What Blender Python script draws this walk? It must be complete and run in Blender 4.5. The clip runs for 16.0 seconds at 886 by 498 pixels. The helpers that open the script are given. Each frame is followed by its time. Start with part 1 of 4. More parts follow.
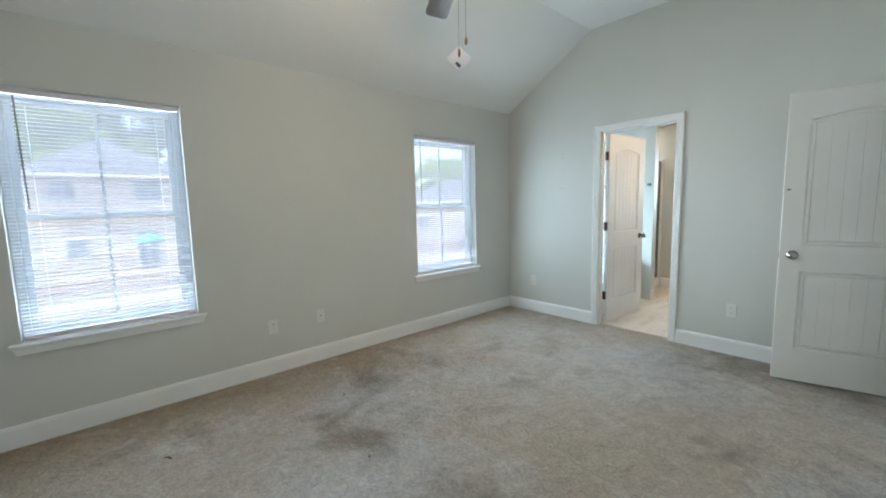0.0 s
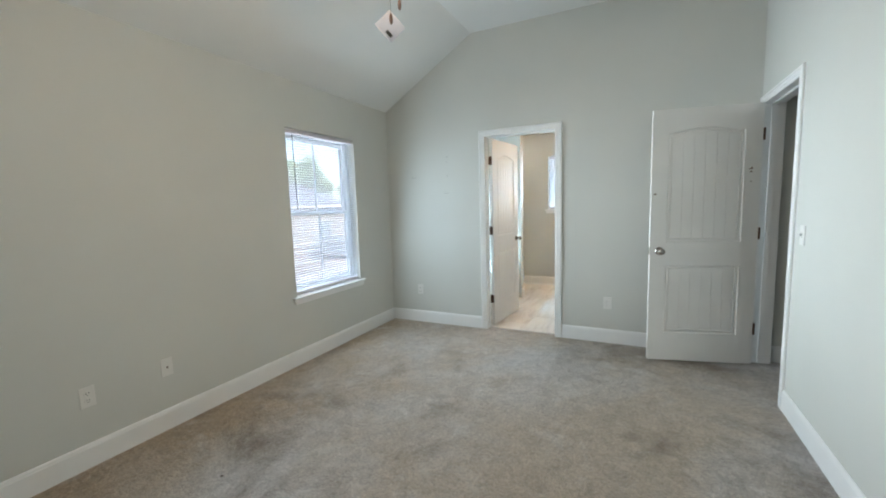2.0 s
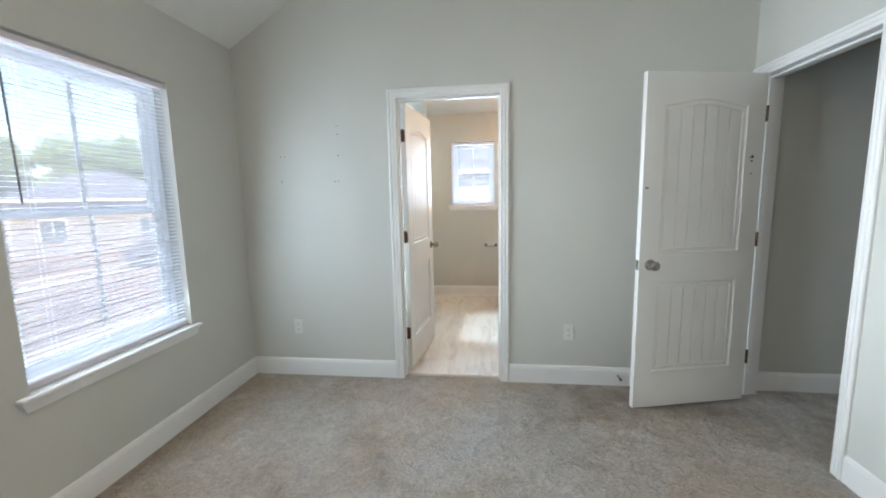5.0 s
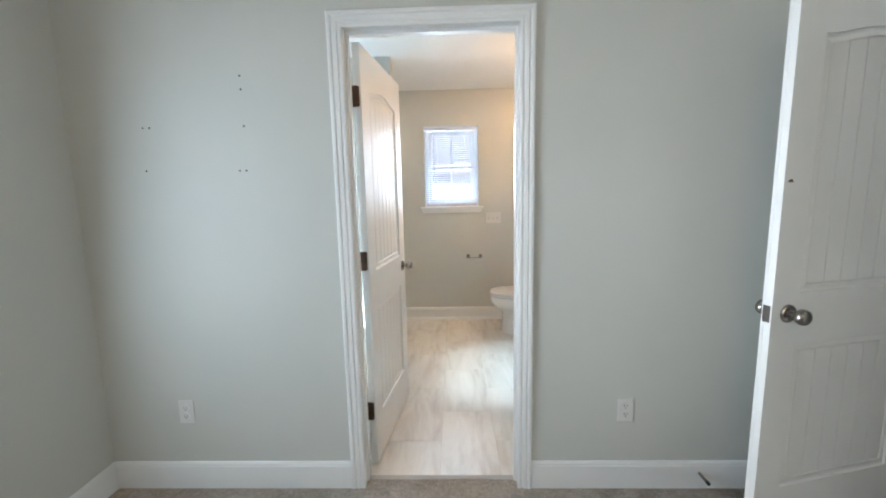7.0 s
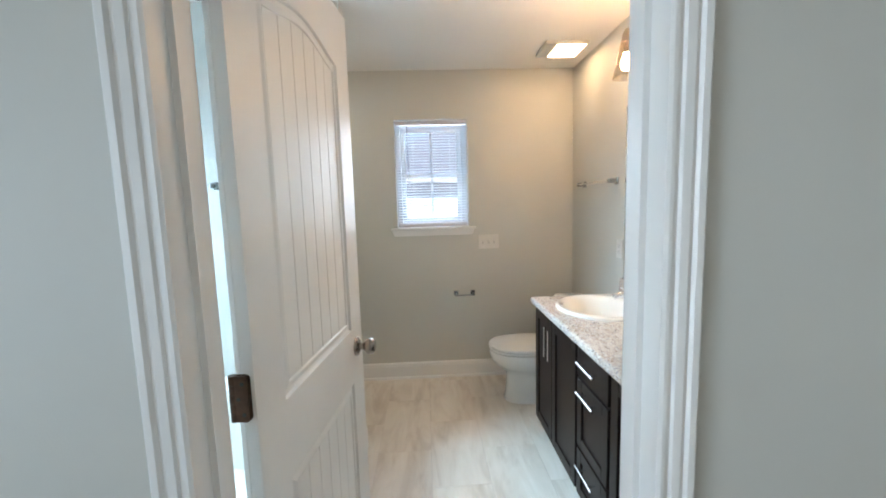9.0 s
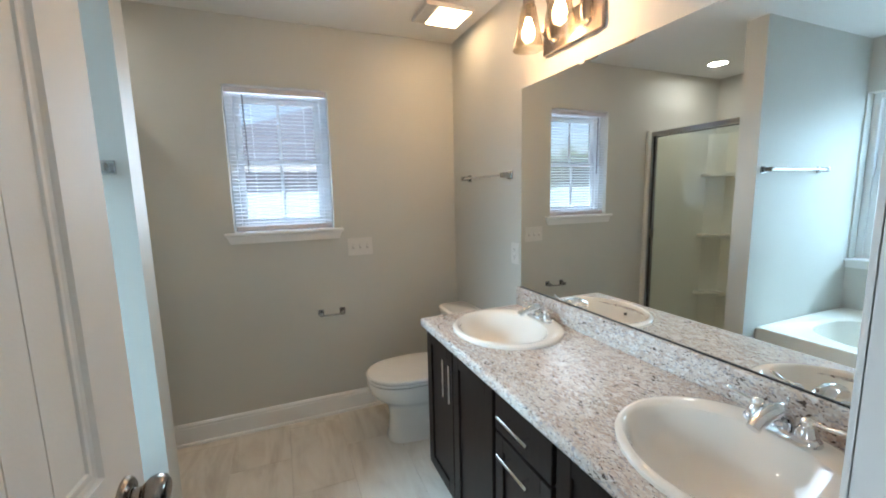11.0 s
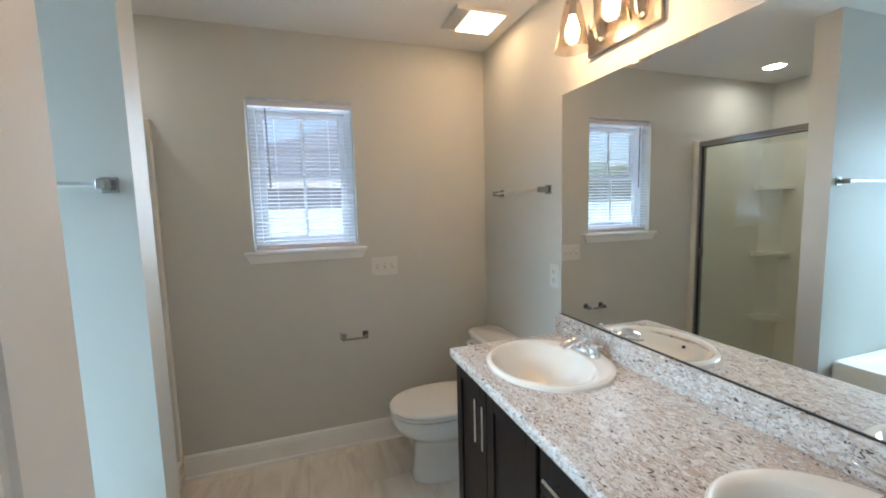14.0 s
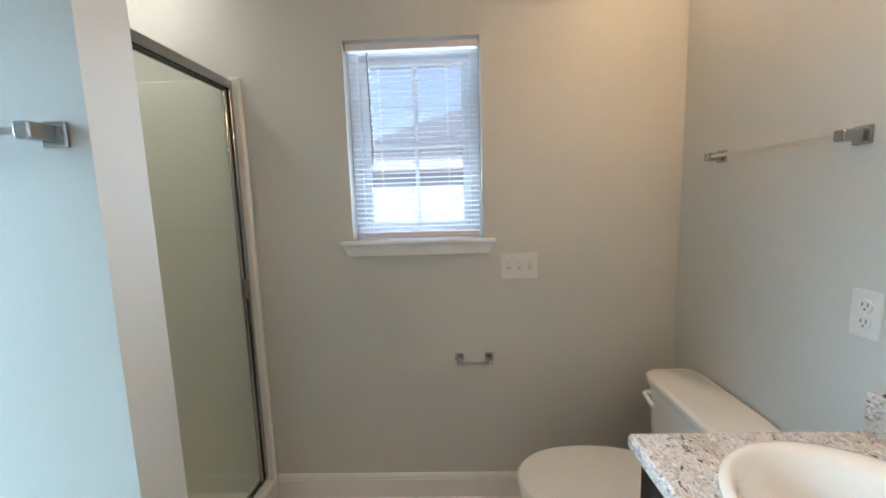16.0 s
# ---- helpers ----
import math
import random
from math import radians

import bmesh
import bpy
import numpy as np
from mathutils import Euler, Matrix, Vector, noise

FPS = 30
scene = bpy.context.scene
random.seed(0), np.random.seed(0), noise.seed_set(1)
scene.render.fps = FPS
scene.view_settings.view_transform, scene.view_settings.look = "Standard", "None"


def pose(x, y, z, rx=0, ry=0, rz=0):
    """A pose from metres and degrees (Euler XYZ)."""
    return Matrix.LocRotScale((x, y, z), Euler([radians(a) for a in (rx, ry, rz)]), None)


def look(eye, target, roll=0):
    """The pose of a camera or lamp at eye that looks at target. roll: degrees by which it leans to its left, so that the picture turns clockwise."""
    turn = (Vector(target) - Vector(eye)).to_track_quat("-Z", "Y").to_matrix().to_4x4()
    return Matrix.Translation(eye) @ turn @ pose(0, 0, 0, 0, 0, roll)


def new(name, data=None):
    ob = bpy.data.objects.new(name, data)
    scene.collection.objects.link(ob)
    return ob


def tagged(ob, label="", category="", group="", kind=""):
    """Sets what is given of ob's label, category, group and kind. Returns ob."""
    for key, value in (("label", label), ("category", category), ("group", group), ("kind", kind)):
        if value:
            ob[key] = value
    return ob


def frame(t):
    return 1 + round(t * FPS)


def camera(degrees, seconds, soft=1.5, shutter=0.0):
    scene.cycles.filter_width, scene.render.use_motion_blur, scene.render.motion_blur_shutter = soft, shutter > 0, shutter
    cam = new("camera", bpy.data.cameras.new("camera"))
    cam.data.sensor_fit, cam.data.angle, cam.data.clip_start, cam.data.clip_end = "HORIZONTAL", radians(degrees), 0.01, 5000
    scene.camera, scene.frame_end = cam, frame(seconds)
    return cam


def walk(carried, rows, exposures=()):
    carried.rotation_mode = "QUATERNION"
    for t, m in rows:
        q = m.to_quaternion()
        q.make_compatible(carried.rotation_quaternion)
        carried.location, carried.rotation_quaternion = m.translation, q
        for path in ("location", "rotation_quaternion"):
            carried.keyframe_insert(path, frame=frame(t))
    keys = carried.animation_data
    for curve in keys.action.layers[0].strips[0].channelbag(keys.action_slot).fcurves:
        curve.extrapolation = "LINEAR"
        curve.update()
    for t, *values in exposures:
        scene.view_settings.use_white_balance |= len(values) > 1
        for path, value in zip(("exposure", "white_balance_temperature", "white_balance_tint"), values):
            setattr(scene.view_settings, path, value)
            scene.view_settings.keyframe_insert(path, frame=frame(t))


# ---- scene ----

cam = camera(96.5, 16.0, soft=1.9)
PATH = [
    (0, (3.258, -4.014, 1.344), (1.766, -2.701, 1.118), -1.3),
    (0.5, (3.126, -3.994, 1.331), (1.759, -2.55, 1.121), -1.3),
    (1, (2.963, -3.967, 1.331), (1.74, -2.396, 1.141), -1.4),
    (1.5, (2.839, -3.953, 1.346), (1.773, -2.271, 1.153), -1.4),
    (2, (2.648, -3.965, 1.359), (1.767, -2.184, 1.137), -1.8),
    (2.5, (2.523, -3.929, 1.378), (1.789, -2.086, 1.124), -1.8),
    (3, (2.415, -3.717, 1.354), (1.787, -1.833, 1.118), -1.6),
    (3.5, (2.287, -3.509, 1.343), (1.753, -1.597, 1.099), -1.3),
    (4, (2.119, -3.299, 1.348), (1.689, -1.36, 1.111), -1.1),
    (6.3, (1.7, -2.096, 1.38), (1.598, -0.122, 1.078), -1.3),
    (6.5, (1.691, -1.987, 1.376), (1.595, -0.011, 1.082), -1.3),
    (7, (1.644, -1.698, 1.37), (1.587, 0.282, 1.095), -1.2),
    (7.5, (1.615, -1.422, 1.389), (1.574, 0.563, 1.145), -1.3),
    (8, (1.641, -1.102, 1.397), (1.597, 0.886, 1.178), -1.3),
    (8.5, (1.619, -0.827, 1.393), (1.616, 1.161, 1.172), -1.1),
    (9, (1.57, -0.582, 1.411), (1.65, 1.404, 1.189), -1.7),
    (9.5, (1.552, -0.346, 1.444), (1.796, 1.626, 1.214), -2.2),
    (10, (1.588, -0.194, 1.456), (2.013, 1.746, 1.222), -2.5),
    (10.2, (1.609, -0.142, 1.443), (2.108, 1.782, 1.218), -2.2),
    (12.3, (1.565, 0.037, 1.433), (2.508, 1.75, 1.016), -1.1),
    (12.5, (1.571, 0.044, 1.437), (2.514, 1.756, 1.013), -1.2),
    (13, (1.58, 0.052, 1.449), (2.5, 1.794, 1.104), -1.2),
    (13.5, (1.584, 0.081, 1.444), (2.402, 1.889, 1.198), -1.6),
    (14, (1.639, 0.161, 1.449), (2.272, 2.047, 1.246), -1.5),
    (14.5, (1.71, 0.263, 1.443), (2.147, 2.204, 1.239), -1.7),
    (15, (1.731, 0.434, 1.413), (2.006, 2.402, 1.191), -1.8),
    (15.5, (1.74, 0.654, 1.415), (1.853, 2.636, 1.174), -1.7),
    (16, (1.788, 0.857, 1.412), (1.727, 2.84, 1.157), -1.8),
]
walk(cam, [(t, look(eye, target, roll)) for t, eye, target, roll in PATH],
     exposures=[(0.0, 2.94, 6080, 6), (3.5, 2.96, 6400, 10), (6.5, 2.92, 6350, 12), (7.5, 2.84, 6350, 12), (8.5, 2.62, 6250, 11), (9.5, 2.46, 6150, 9), (10.2, 2.30, 6050, 8), (13.0, 2.14, 6100, 9), (15.0, 2.18, 6100, 10), (16.0, 2.30, 6150, 10)])

# ---- world, sun, exposure ----
wd = bpy.data.worlds.new("sky")
scene.world = wd
wd.use_nodes = True
sky = wd.node_tree.nodes.new("ShaderNodeTexSky")
sky.sky_type, sky.sun_disc = "NISHITA", False
sky.sun_elevation, sky.sun_rotation = radians(52), radians(155)
sky.air_density, sky.dust_density = 1.0, 1.5
wd.node_tree.links.new(sky.outputs[0], wd.node_tree.nodes["Background"].inputs[0])
wd.node_tree.nodes["Background"].inputs[1].default_value = 0.062
sun = new("sun", bpy.data.lights.new("sun", "SUN"))
sun.data.energy, sun.data.angle, sun.data.color = 1.7, radians(0.6), (1.0, 0.95, 0.87)
sun.matrix_world = look((2.0, -7.0, 12.0), (0, 0, 0))
# lamps added at the windows for skylight; those between blind and sash light slats
for nm, place, toward, w, h, watts, spread, tone in (
        ("window_daylight_1", (0.08, -3.945, 1.322), (1, 0, -0.2), 0.86, 1.20, 1.45, 150, (0.74, 0.89, 1.0)),
        ("window_daylight_2", (0.05, -1.062, 1.322), (1, 0, -0.12), 0.86, 1.20, 2.7, 176, (0.70, 0.88, 1.0)),
        ("blind_daylight_1", (-0.066, -3.945, 1.322), (1, 0, 0), 0.86, 1.40, 2.6, 70, (0.80, 0.92, 1.0)),
        ("blind_daylight_2", (-0.066, -1.062, 1.322), (1, 0, 0), 0.86, 1.40, 2.6, 70, (0.80, 0.92, 1.0)),
        ("bath_window_daylight", (1.627, 2.574, 1.658), (0, -1, -0.6), 0.54, 0.80, 0.7, 85, (0.70, 0.86, 1.0)),
        ("bath_blind_daylight", (1.627, 2.646, 1.658), (0, -1, 0), 0.54, 0.80, 1.1, 70, (0.70, 0.86, 1.0)),
        ("tub_window_daylight", (-0.60, 1.095, 1.90), (1, 0, -0.7), 0.95, 1.30, 8.8, 80, (0.60, 0.84, 1.0))):
    dl = new(nm, bpy.data.lights.new(nm, "AREA"))
    dl.data.shape, dl.data.size, dl.data.size_y = "RECTANGLE", w, h
    dl.data.energy, dl.data.color, dl.data.spread = watts, tone, radians(spread)
    dl.matrix_world = look(place, Vector(place) + Vector(toward))


# ---- materials ----
def mat(name, color, rough=0.5, metal=0.0, vary=0.06, scale=6.0, grain=0.0, grain_scale=300.0, coat=0.0, spread=1.0):
    """Principled surface with slow colour drift, fine grain and relief, in metres."""
    m = bpy.data.materials.new(name)
    m.use_nodes = True
    nt = m.node_tree
    b = nt.nodes["Principled BSDF"]
    tc = nt.nodes.new("ShaderNodeTexCoord")
    n1 = nt.nodes.new("ShaderNodeTexNoise")
    n1.inputs["Scale"].default_value, n1.inputs["Detail"].default_value = scale, 4
    nt.links.new(tc.outputs["Object"], n1.inputs["Vector"])
    ramp = nt.nodes.new("ShaderNodeValToRGB")
    ramp.color_ramp.elements[0].position, ramp.color_ramp.elements[1].position = 0.3, 0.7
    ramp.color_ramp.elements[0].color = (*[c * (1 - vary) for c in color], 1)
    ramp.color_ramp.elements[1].color = (*[min(1, c * (1 + vary * spread)) for c in color], 1)
    nt.links.new(n1.outputs["Fac"], ramp.inputs[0])
    nt.links.new(ramp.outputs[0], b.inputs["Base Color"])
    b.inputs["Metallic"].default_value = metal
    b.inputs["Roughness"].default_value = rough
    b.inputs["Coat Weight"].default_value = coat
    if grain:
        n2 = nt.nodes.new("ShaderNodeTexNoise")
        n2.inputs["Scale"].default_value, n2.inputs["Detail"].default_value = grain_scale, 2
        nt.links.new(tc.outputs["Object"], n2.inputs["Vector"])
        bump = nt.nodes.new("ShaderNodeBump")
        bump.inputs["Strength"].default_value, bump.inputs["Distance"].default_value = grain, 0.002
        nt.links.new(n2.outputs["Fac"], bump.inputs["Height"])
        nt.links.new(bump.outputs[0], b.inputs["Normal"])
    return m


def emit(name, color, power):
    m = bpy.data.materials.new(name)
    m.use_nodes = True
    nt = m.node_tree
    nt.nodes.remove(nt.nodes["Principled BSDF"])
    e = nt.nodes.new("ShaderNodeEmission")
    e.inputs[0].default_value, e.inputs[1].default_value = (*color, 1), power
    nt.links.new(e.outputs[0], nt.nodes["Material Output"].inputs[0])
    return m


def pane_glass(name, tint=(1, 1, 1), gloss=0.03, rough=0.0):
    m = bpy.data.materials.new(name)
    m.use_nodes = True
    nt = m.node_tree
    nt.nodes.remove(nt.nodes["Principled BSDF"])
    tr, gl = nt.nodes.new("ShaderNodeBsdfTransparent"), nt.nodes.new("ShaderNodeBsdfGlossy")
    lw, mx = nt.nodes.new("ShaderNodeLayerWeight"), nt.nodes.new("ShaderNodeMixShader")
    pw, sc = nt.nodes.new("ShaderNodeMath"), nt.nodes.new("ShaderNodeMath")
    pw.operation, pw.inputs[1].default_value = "POWER", 4.0
    sc.operation, sc.inputs[1].default_value, sc.inputs[2].default_value = "MULTIPLY_ADD", 0.5, gloss
    tr.inputs[0].default_value = (*tint, 1)
    gl.inputs["Roughness"].default_value = rough
    nt.links.new(lw.outputs["Facing"], pw.inputs[0])
    nt.links.new(pw.outputs[0], sc.inputs[0])
    nt.links.new(sc.outputs[0], mx.inputs[0])
    nt.links.new(tr.outputs[0], mx.inputs[1])
    nt.links.new(gl.outputs[0], mx.inputs[2])
    nt.links.new(mx.outputs[0], nt.nodes["Material Output"].inputs[0])
    return m


def carpet_material():
    """Cut pile: tufts, brushed light and dark patches, brownish stains."""
    m = bpy.data.materials.new("carpet")
    m.use_nodes = True
    nt = m.node_tree
    b = nt.nodes["Principled BSDF"]
    tc = nt.nodes.new("ShaderNodeTexCoord")

    def noisy(scale, detail, rough=0.5, distort=0.0, w=0.0):
        n = nt.nodes.new("ShaderNodeTexNoise")
        n.noise_dimensions = "4D"
        n.inputs["W"].default_value = w
        n.inputs["Scale"].default_value, n.inputs["Detail"].default_value = scale, detail
        n.inputs["Roughness"].default_value, n.inputs["Distortion"].default_value = rough, distort
        nt.links.new(tc.outputs["Object"], n.inputs["Vector"])
        return n.outputs["Fac"]

    def span(fac, lo, hi, a, z):
        r = nt.nodes.new("ShaderNodeMapRange")
        for k, v in zip((1, 2, 3, 4), (lo, hi, a, z)):
            r.inputs[k].default_value = v
        nt.links.new(fac, r.inputs[0])
        return r.outputs[0]

    def blend(fac, a, z, how="MIX"):
        x = nt.nodes.new("ShaderNodeMix")
        x.data_type, x.blend_type = "RGBA", how
        if isinstance(fac, float):
            x.inputs[0].default_value = fac
        else:
            nt.links.new(fac, x.inputs[0])
        for k, v in ((6, a), (7, z)):
            if isinstance(v, tuple):
                x.inputs[k].default_value = (*v, 1)
            else:
                nt.links.new(v, x.inputs[k])
        return x.outputs[2]

    tuft, clump, ruck = noisy(150, 3, 0.7), noisy(52, 4, 0.72, 0.4, 2.0), noisy(11, 5, 0.62, 1.2, 21.0)
    col = blend(span(noisy(0.62, 4, 0.62, 0.5, 5.0), 0.40, 0.60, 0, 1), (0.58, 0.55, 0.53), (0.52, 0.44, 0.355))
    # browner towards the window wall: stain plus warm-to-cool room light put into colour
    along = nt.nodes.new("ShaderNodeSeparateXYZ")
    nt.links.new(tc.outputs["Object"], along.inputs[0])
    browned = nt.nodes.new("ShaderNodeMath")
    browned.operation, browned.inputs[1].default_value = "MULTIPLY_ADD", 2.6
    nt.links.new(noisy(0.9, 5, 0.6, 0.5, 31.0), browned.inputs[0])
    nt.links.new(along.outputs[0], browned.inputs[2])
    col = blend(span(browned.outputs[0], 1.45, 2.35, 0.85, 0), col, (0.47, 0.36, 0.245))
    col = blend(span(noisy(3.2, 6, 0.68, 0.8, 9.0), 0.54, 0.68, 0, 0.6), col, (0.70, 0.67, 0.63))
    col = blend(span(noisy(1.5, 7, 0.64, 0.6, 13.0), 0.51, 0.66, 0, 0.72), col, (0.20, 0.15, 0.105))
    col = blend(1.0, col, span(ruck, 0.36, 0.62, 0.86, 1.08), "MULTIPLY")
    col = blend(1.0, col, span(clump, 0.34, 0.66, 0.78, 1.16), "MULTIPLY")
    col = blend(1.0, col, span(tuft, 0.3, 0.7, 0.74, 1.22), "MULTIPLY")
    nt.links.new(col, b.inputs["Base Color"])
    height = nt.nodes.new("ShaderNodeMath")
    height.operation, height.inputs[1].default_value = "MULTIPLY_ADD", 0.5
    nt.links.new(tuft, height.inputs[0])
    nt.links.new(clump, height.inputs[2])
    pile = nt.nodes.new("ShaderNodeMath")
    pile.operation, pile.inputs[1].default_value = "MULTIPLY_ADD", 2.2
    nt.links.new(ruck, pile.inputs[0])
    nt.links.new(height.outputs[0], pile.inputs[2])
    bump = nt.nodes.new("ShaderNodeBump")
    bump.inputs["Strength"].default_value, bump.inputs["Distance"].default_value = 1.0, 0.022
    nt.links.new(pile.outputs[0], bump.inputs["Height"])
    nt.links.new(bump.outputs[0], b.inputs["Normal"])
    b.inputs["Roughness"].default_value = 0.95
    b.inputs["Specular IOR Level"].default_value = 0.1
    b.inputs["Sheen Weight"].default_value = 0.15
    return m


def stretched(name, dark, mid, light, stretch, scale, rough, relief=0.1, distort=1.0):
    """Streaked wood or stone pattern, drifting from piece to piece."""
    m = mat(name, mid, rough)
    nt = m.node_tree
    b = nt.nodes["Principled BSDF"]
    tc, mp = nt.nodes.new("ShaderNodeTexCoord"), nt.nodes.new("ShaderNodeMapping")
    info = nt.nodes.new("ShaderNodeObjectInfo")
    mp.inputs["Scale"].default_value = stretch
    nt.links.new(tc.outputs["Object"], mp.inputs["Vector"])
    off = nt.nodes.new("ShaderNodeMath")
    off.operation, off.inputs[1].default_value = "MULTIPLY", 37.0
    nt.links.new(info.outputs["Random"], off.inputs[0])
    nt.links.new(off.outputs[0], mp.inputs["Location"])
    n = nt.nodes.new("ShaderNodeTexNoise")
    n.inputs["Scale"].default_value, n.inputs["Detail"].default_value = scale, 7
    n.inputs["Distortion"].default_value, n.inputs["Roughness"].default_value = distort, 0.62
    nt.links.new(mp.outputs[0], n.inputs["Vector"])
    ramp = nt.nodes.new("ShaderNodeValToRGB")
    e = ramp.color_ramp.elements
    e[0].position, e[0].color = 0.3, (*dark, 1)
    e[1].position, e[1].color = 0.72, (*light, 1)
    k = e.new(0.5)
    k.color = (*mid, 1)
    nt.links.new(n.outputs["Fac"], ramp.inputs[0])
    nt.links.new(ramp.outputs[0], b.inputs["Base Color"])
    bump = nt.nodes.new("ShaderNodeBump")
    bump.inputs["Strength"].default_value, bump.inputs["Distance"].default_value = relief, 0.002
    nt.links.new(n.outputs["Fac"], bump.inputs["Height"])
    nt.links.new(bump.outputs[0], b.inputs["Normal"])
    return m


def granite_material():
    """Pale laminate with brown, grey and black elongated flecks."""
    m = mat("speckled_laminate", (0.62, 0.57, 0.52), 0.22)
    nt = m.node_tree
    b = nt.nodes["Principled BSDF"]
    tc = nt.nodes.new("ShaderNodeTexCoord")
    mp = nt.nodes.new("ShaderNodeMapping")
    mp.inputs["Scale"].default_value = (1.6, 0.8, 1.3)
    mp.inputs["Rotation"].default_value = (0, 0, 0.5)
    nt.links.new(tc.outputs["Object"], mp.inputs[0])
    col = None
    layers = ((6, 0.40, 0.62, (0.69, 0.635, 0.58), (0.58, 0.49, 0.42)), (40, 0.50, 0.60, None, (0.52, 0.42, 0.36)), (62, 0.52, 0.58, None, (0.76, 0.73, 0.70)),
              (110, 0.57, 0.61, None, (0.40, 0.39, 0.42)), (58, 0.625, 0.65, None, (0.10, 0.075, 0.065)), (120, 0.625, 0.65, None, (0.13, 0.09, 0.075)))
    for k, (sc, lo, hi, first, ink) in enumerate(layers):
        n = nt.nodes.new("ShaderNodeTexNoise")
        n.noise_dimensions = "4D"
        n.inputs["W"].default_value = 3.7 * k
        n.inputs["Scale"].default_value, n.inputs["Detail"].default_value, n.inputs["Distortion"].default_value = sc, 4, 0.9
        nt.links.new(mp.outputs[0], n.inputs["Vector"])
        r = nt.nodes.new("ShaderNodeMapRange")
        r.inputs[1].default_value, r.inputs[2].default_value = lo, hi
        nt.links.new(n.outputs["Fac"], r.inputs[0])
        mx = nt.nodes.new("ShaderNodeMix")
        mx.data_type = "RGBA"
        nt.links.new(r.outputs[0], mx.inputs[0])
        if first:
            mx.inputs[6].default_value = (*first, 1)
        else:
            nt.links.new(col, mx.inputs[6])
        mx.inputs[7].default_value = (*ink, 1)
        col = mx.outputs[2]
    nt.links.new(col, b.inputs["Base Color"])
    return m


PAINT = mat("greige_wall_paint", (0.58, 0.582, 0.545), 0.55, vary=0.025, scale=1.3, grain=0.12, grain_scale=260)
CEIL = mat("ceiling_paint", (0.76, 0.76, 0.74), 0.85, vary=0.02, scale=1.5, grain=0.25, grain_scale=120)
TRIM = mat("white_trim_paint", (0.80, 0.80, 0.79), 0.32, vary=0.03, scale=3, grain=0.05, grain_scale=90)
DOORW = mat("white_door_paint", (0.78, 0.775, 0.755), 0.35, vary=0.04, scale=2.5, grain=0.12, grain_scale=160)
VINYL = mat("white_vinyl", (0.80, 0.82, 0.84), 0.35, vary=0.02)
SLAT = mat("blind_slat_vinyl", (0.82, 0.83, 0.84), 0.45, vary=0.02)
nt = SLAT.node_tree
tl, mxs = nt.nodes.new("ShaderNodeBsdfTranslucent"), nt.nodes.new("ShaderNodeMixShader")
tl.inputs[0].default_value, mxs.inputs[0].default_value = (0.84, 0.87, 0.92, 1), 0.7
nt.links.new(nt.nodes["Principled BSDF"].outputs[0], mxs.inputs[1])
nt.links.new(tl.outputs[0], mxs.inputs[2])
nt.links.new(mxs.outputs[0], nt.nodes["Material Output"].inputs[0])
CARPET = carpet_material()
TILE = stretched("streaked_vinyl_plank", (0.56, 0.495, 0.425), (0.72, 0.665, 0.59), (0.81, 0.765, 0.70), (4.0, 0.8, 1.0), 2.2, 0.38, 0.04, 0.7)
GROUT = mat("plank_joint", (0.44, 0.40, 0.355), 0.8)
GRANITE = granite_material()
ESPRESSO = stretched("espresso_wood", (0.007, 0.0045, 0.004), (0.011, 0.007, 0.006), (0.018, 0.011, 0.009), (1, 9, 0.9), 9, 0.42, 0.05, 0.3)
# dull chrome, its base colour also darkened to stand for dark reflections
DIMCHROME = mat("darkened_chrome", (0.40, 0.40, 0.40), 0.18, 1.0, vary=0.05, scale=60)
CHROME = mat("chrome", (0.82, 0.83, 0.85), 0.07, 1.0, vary=0.01)
NICKEL = mat("satin_nickel", (0.33, 0.30, 0.275), 0.25, 1.0, vary=0.05, scale=30)
ESPRESSO.node_tree.nodes["Principled BSDF"].inputs["Specular IOR Level"].default_value = 0.22
BRONZE = mat("aged_bronze_hinge", (0.105, 0.062, 0.042), 0.36, 1.0, vary=0.2, scale=60)
PORCELAIN = mat("white_porcelain", (0.84, 0.83, 0.80), 0.08, vary=0.01, coat=0.5)
BISQUE = mat("cream_porcelain", (0.87, 0.82, 0.75), 0.09, vary=0.01, coat=0.5)
ACRYLIC = mat("white_acrylic", (0.80, 0.79, 0.73), 0.2, vary=0.02)
PLATE = mat("white_plastic_plate", (0.70, 0.69, 0.66), 0.35, vary=0.02)
SLOT = mat("dark_slot", (0.03, 0.03, 0.03), 0.6)
RUBBER = mat("black_gasket", (0.015, 0.015, 0.016), 0.5)
GLASS = pane_glass("glare_veiled_glass", (0.97, 0.985, 0.98))
# translucent white mixed into the panes to stand for glare haze
nt = GLASS.node_tree
veil, thin = nt.nodes.new("ShaderNodeBsdfTranslucent"), nt.nodes.new("ShaderNodeMixShader")
veil.inputs[0].default_value, thin.inputs[0].default_value = (0.86, 0.88, 0.90, 1), 0.33
out = nt.nodes["Material Output"]
nt.links.new(out.inputs[0].links[0].from_socket, thin.inputs[1])
nt.links.new(veil.outputs[0], thin.inputs[2])
nt.links.new(thin.outputs[0], out.inputs[0])
SHOWERG = pane_glass("shower_glass", (0.93, 0.96, 0.93), 0.07)
SHADEG = pane_glass("shade_glass", (0.86, 0.82, 0.76), 0.14, 0.08)
MIRROR = mat("silvered_mirror", (0.90, 0.92, 0.91), 0.005, 1.0, vary=0.0)
BULB = emit("warm_bulb", (1.0, 0.58, 0.28), 35)
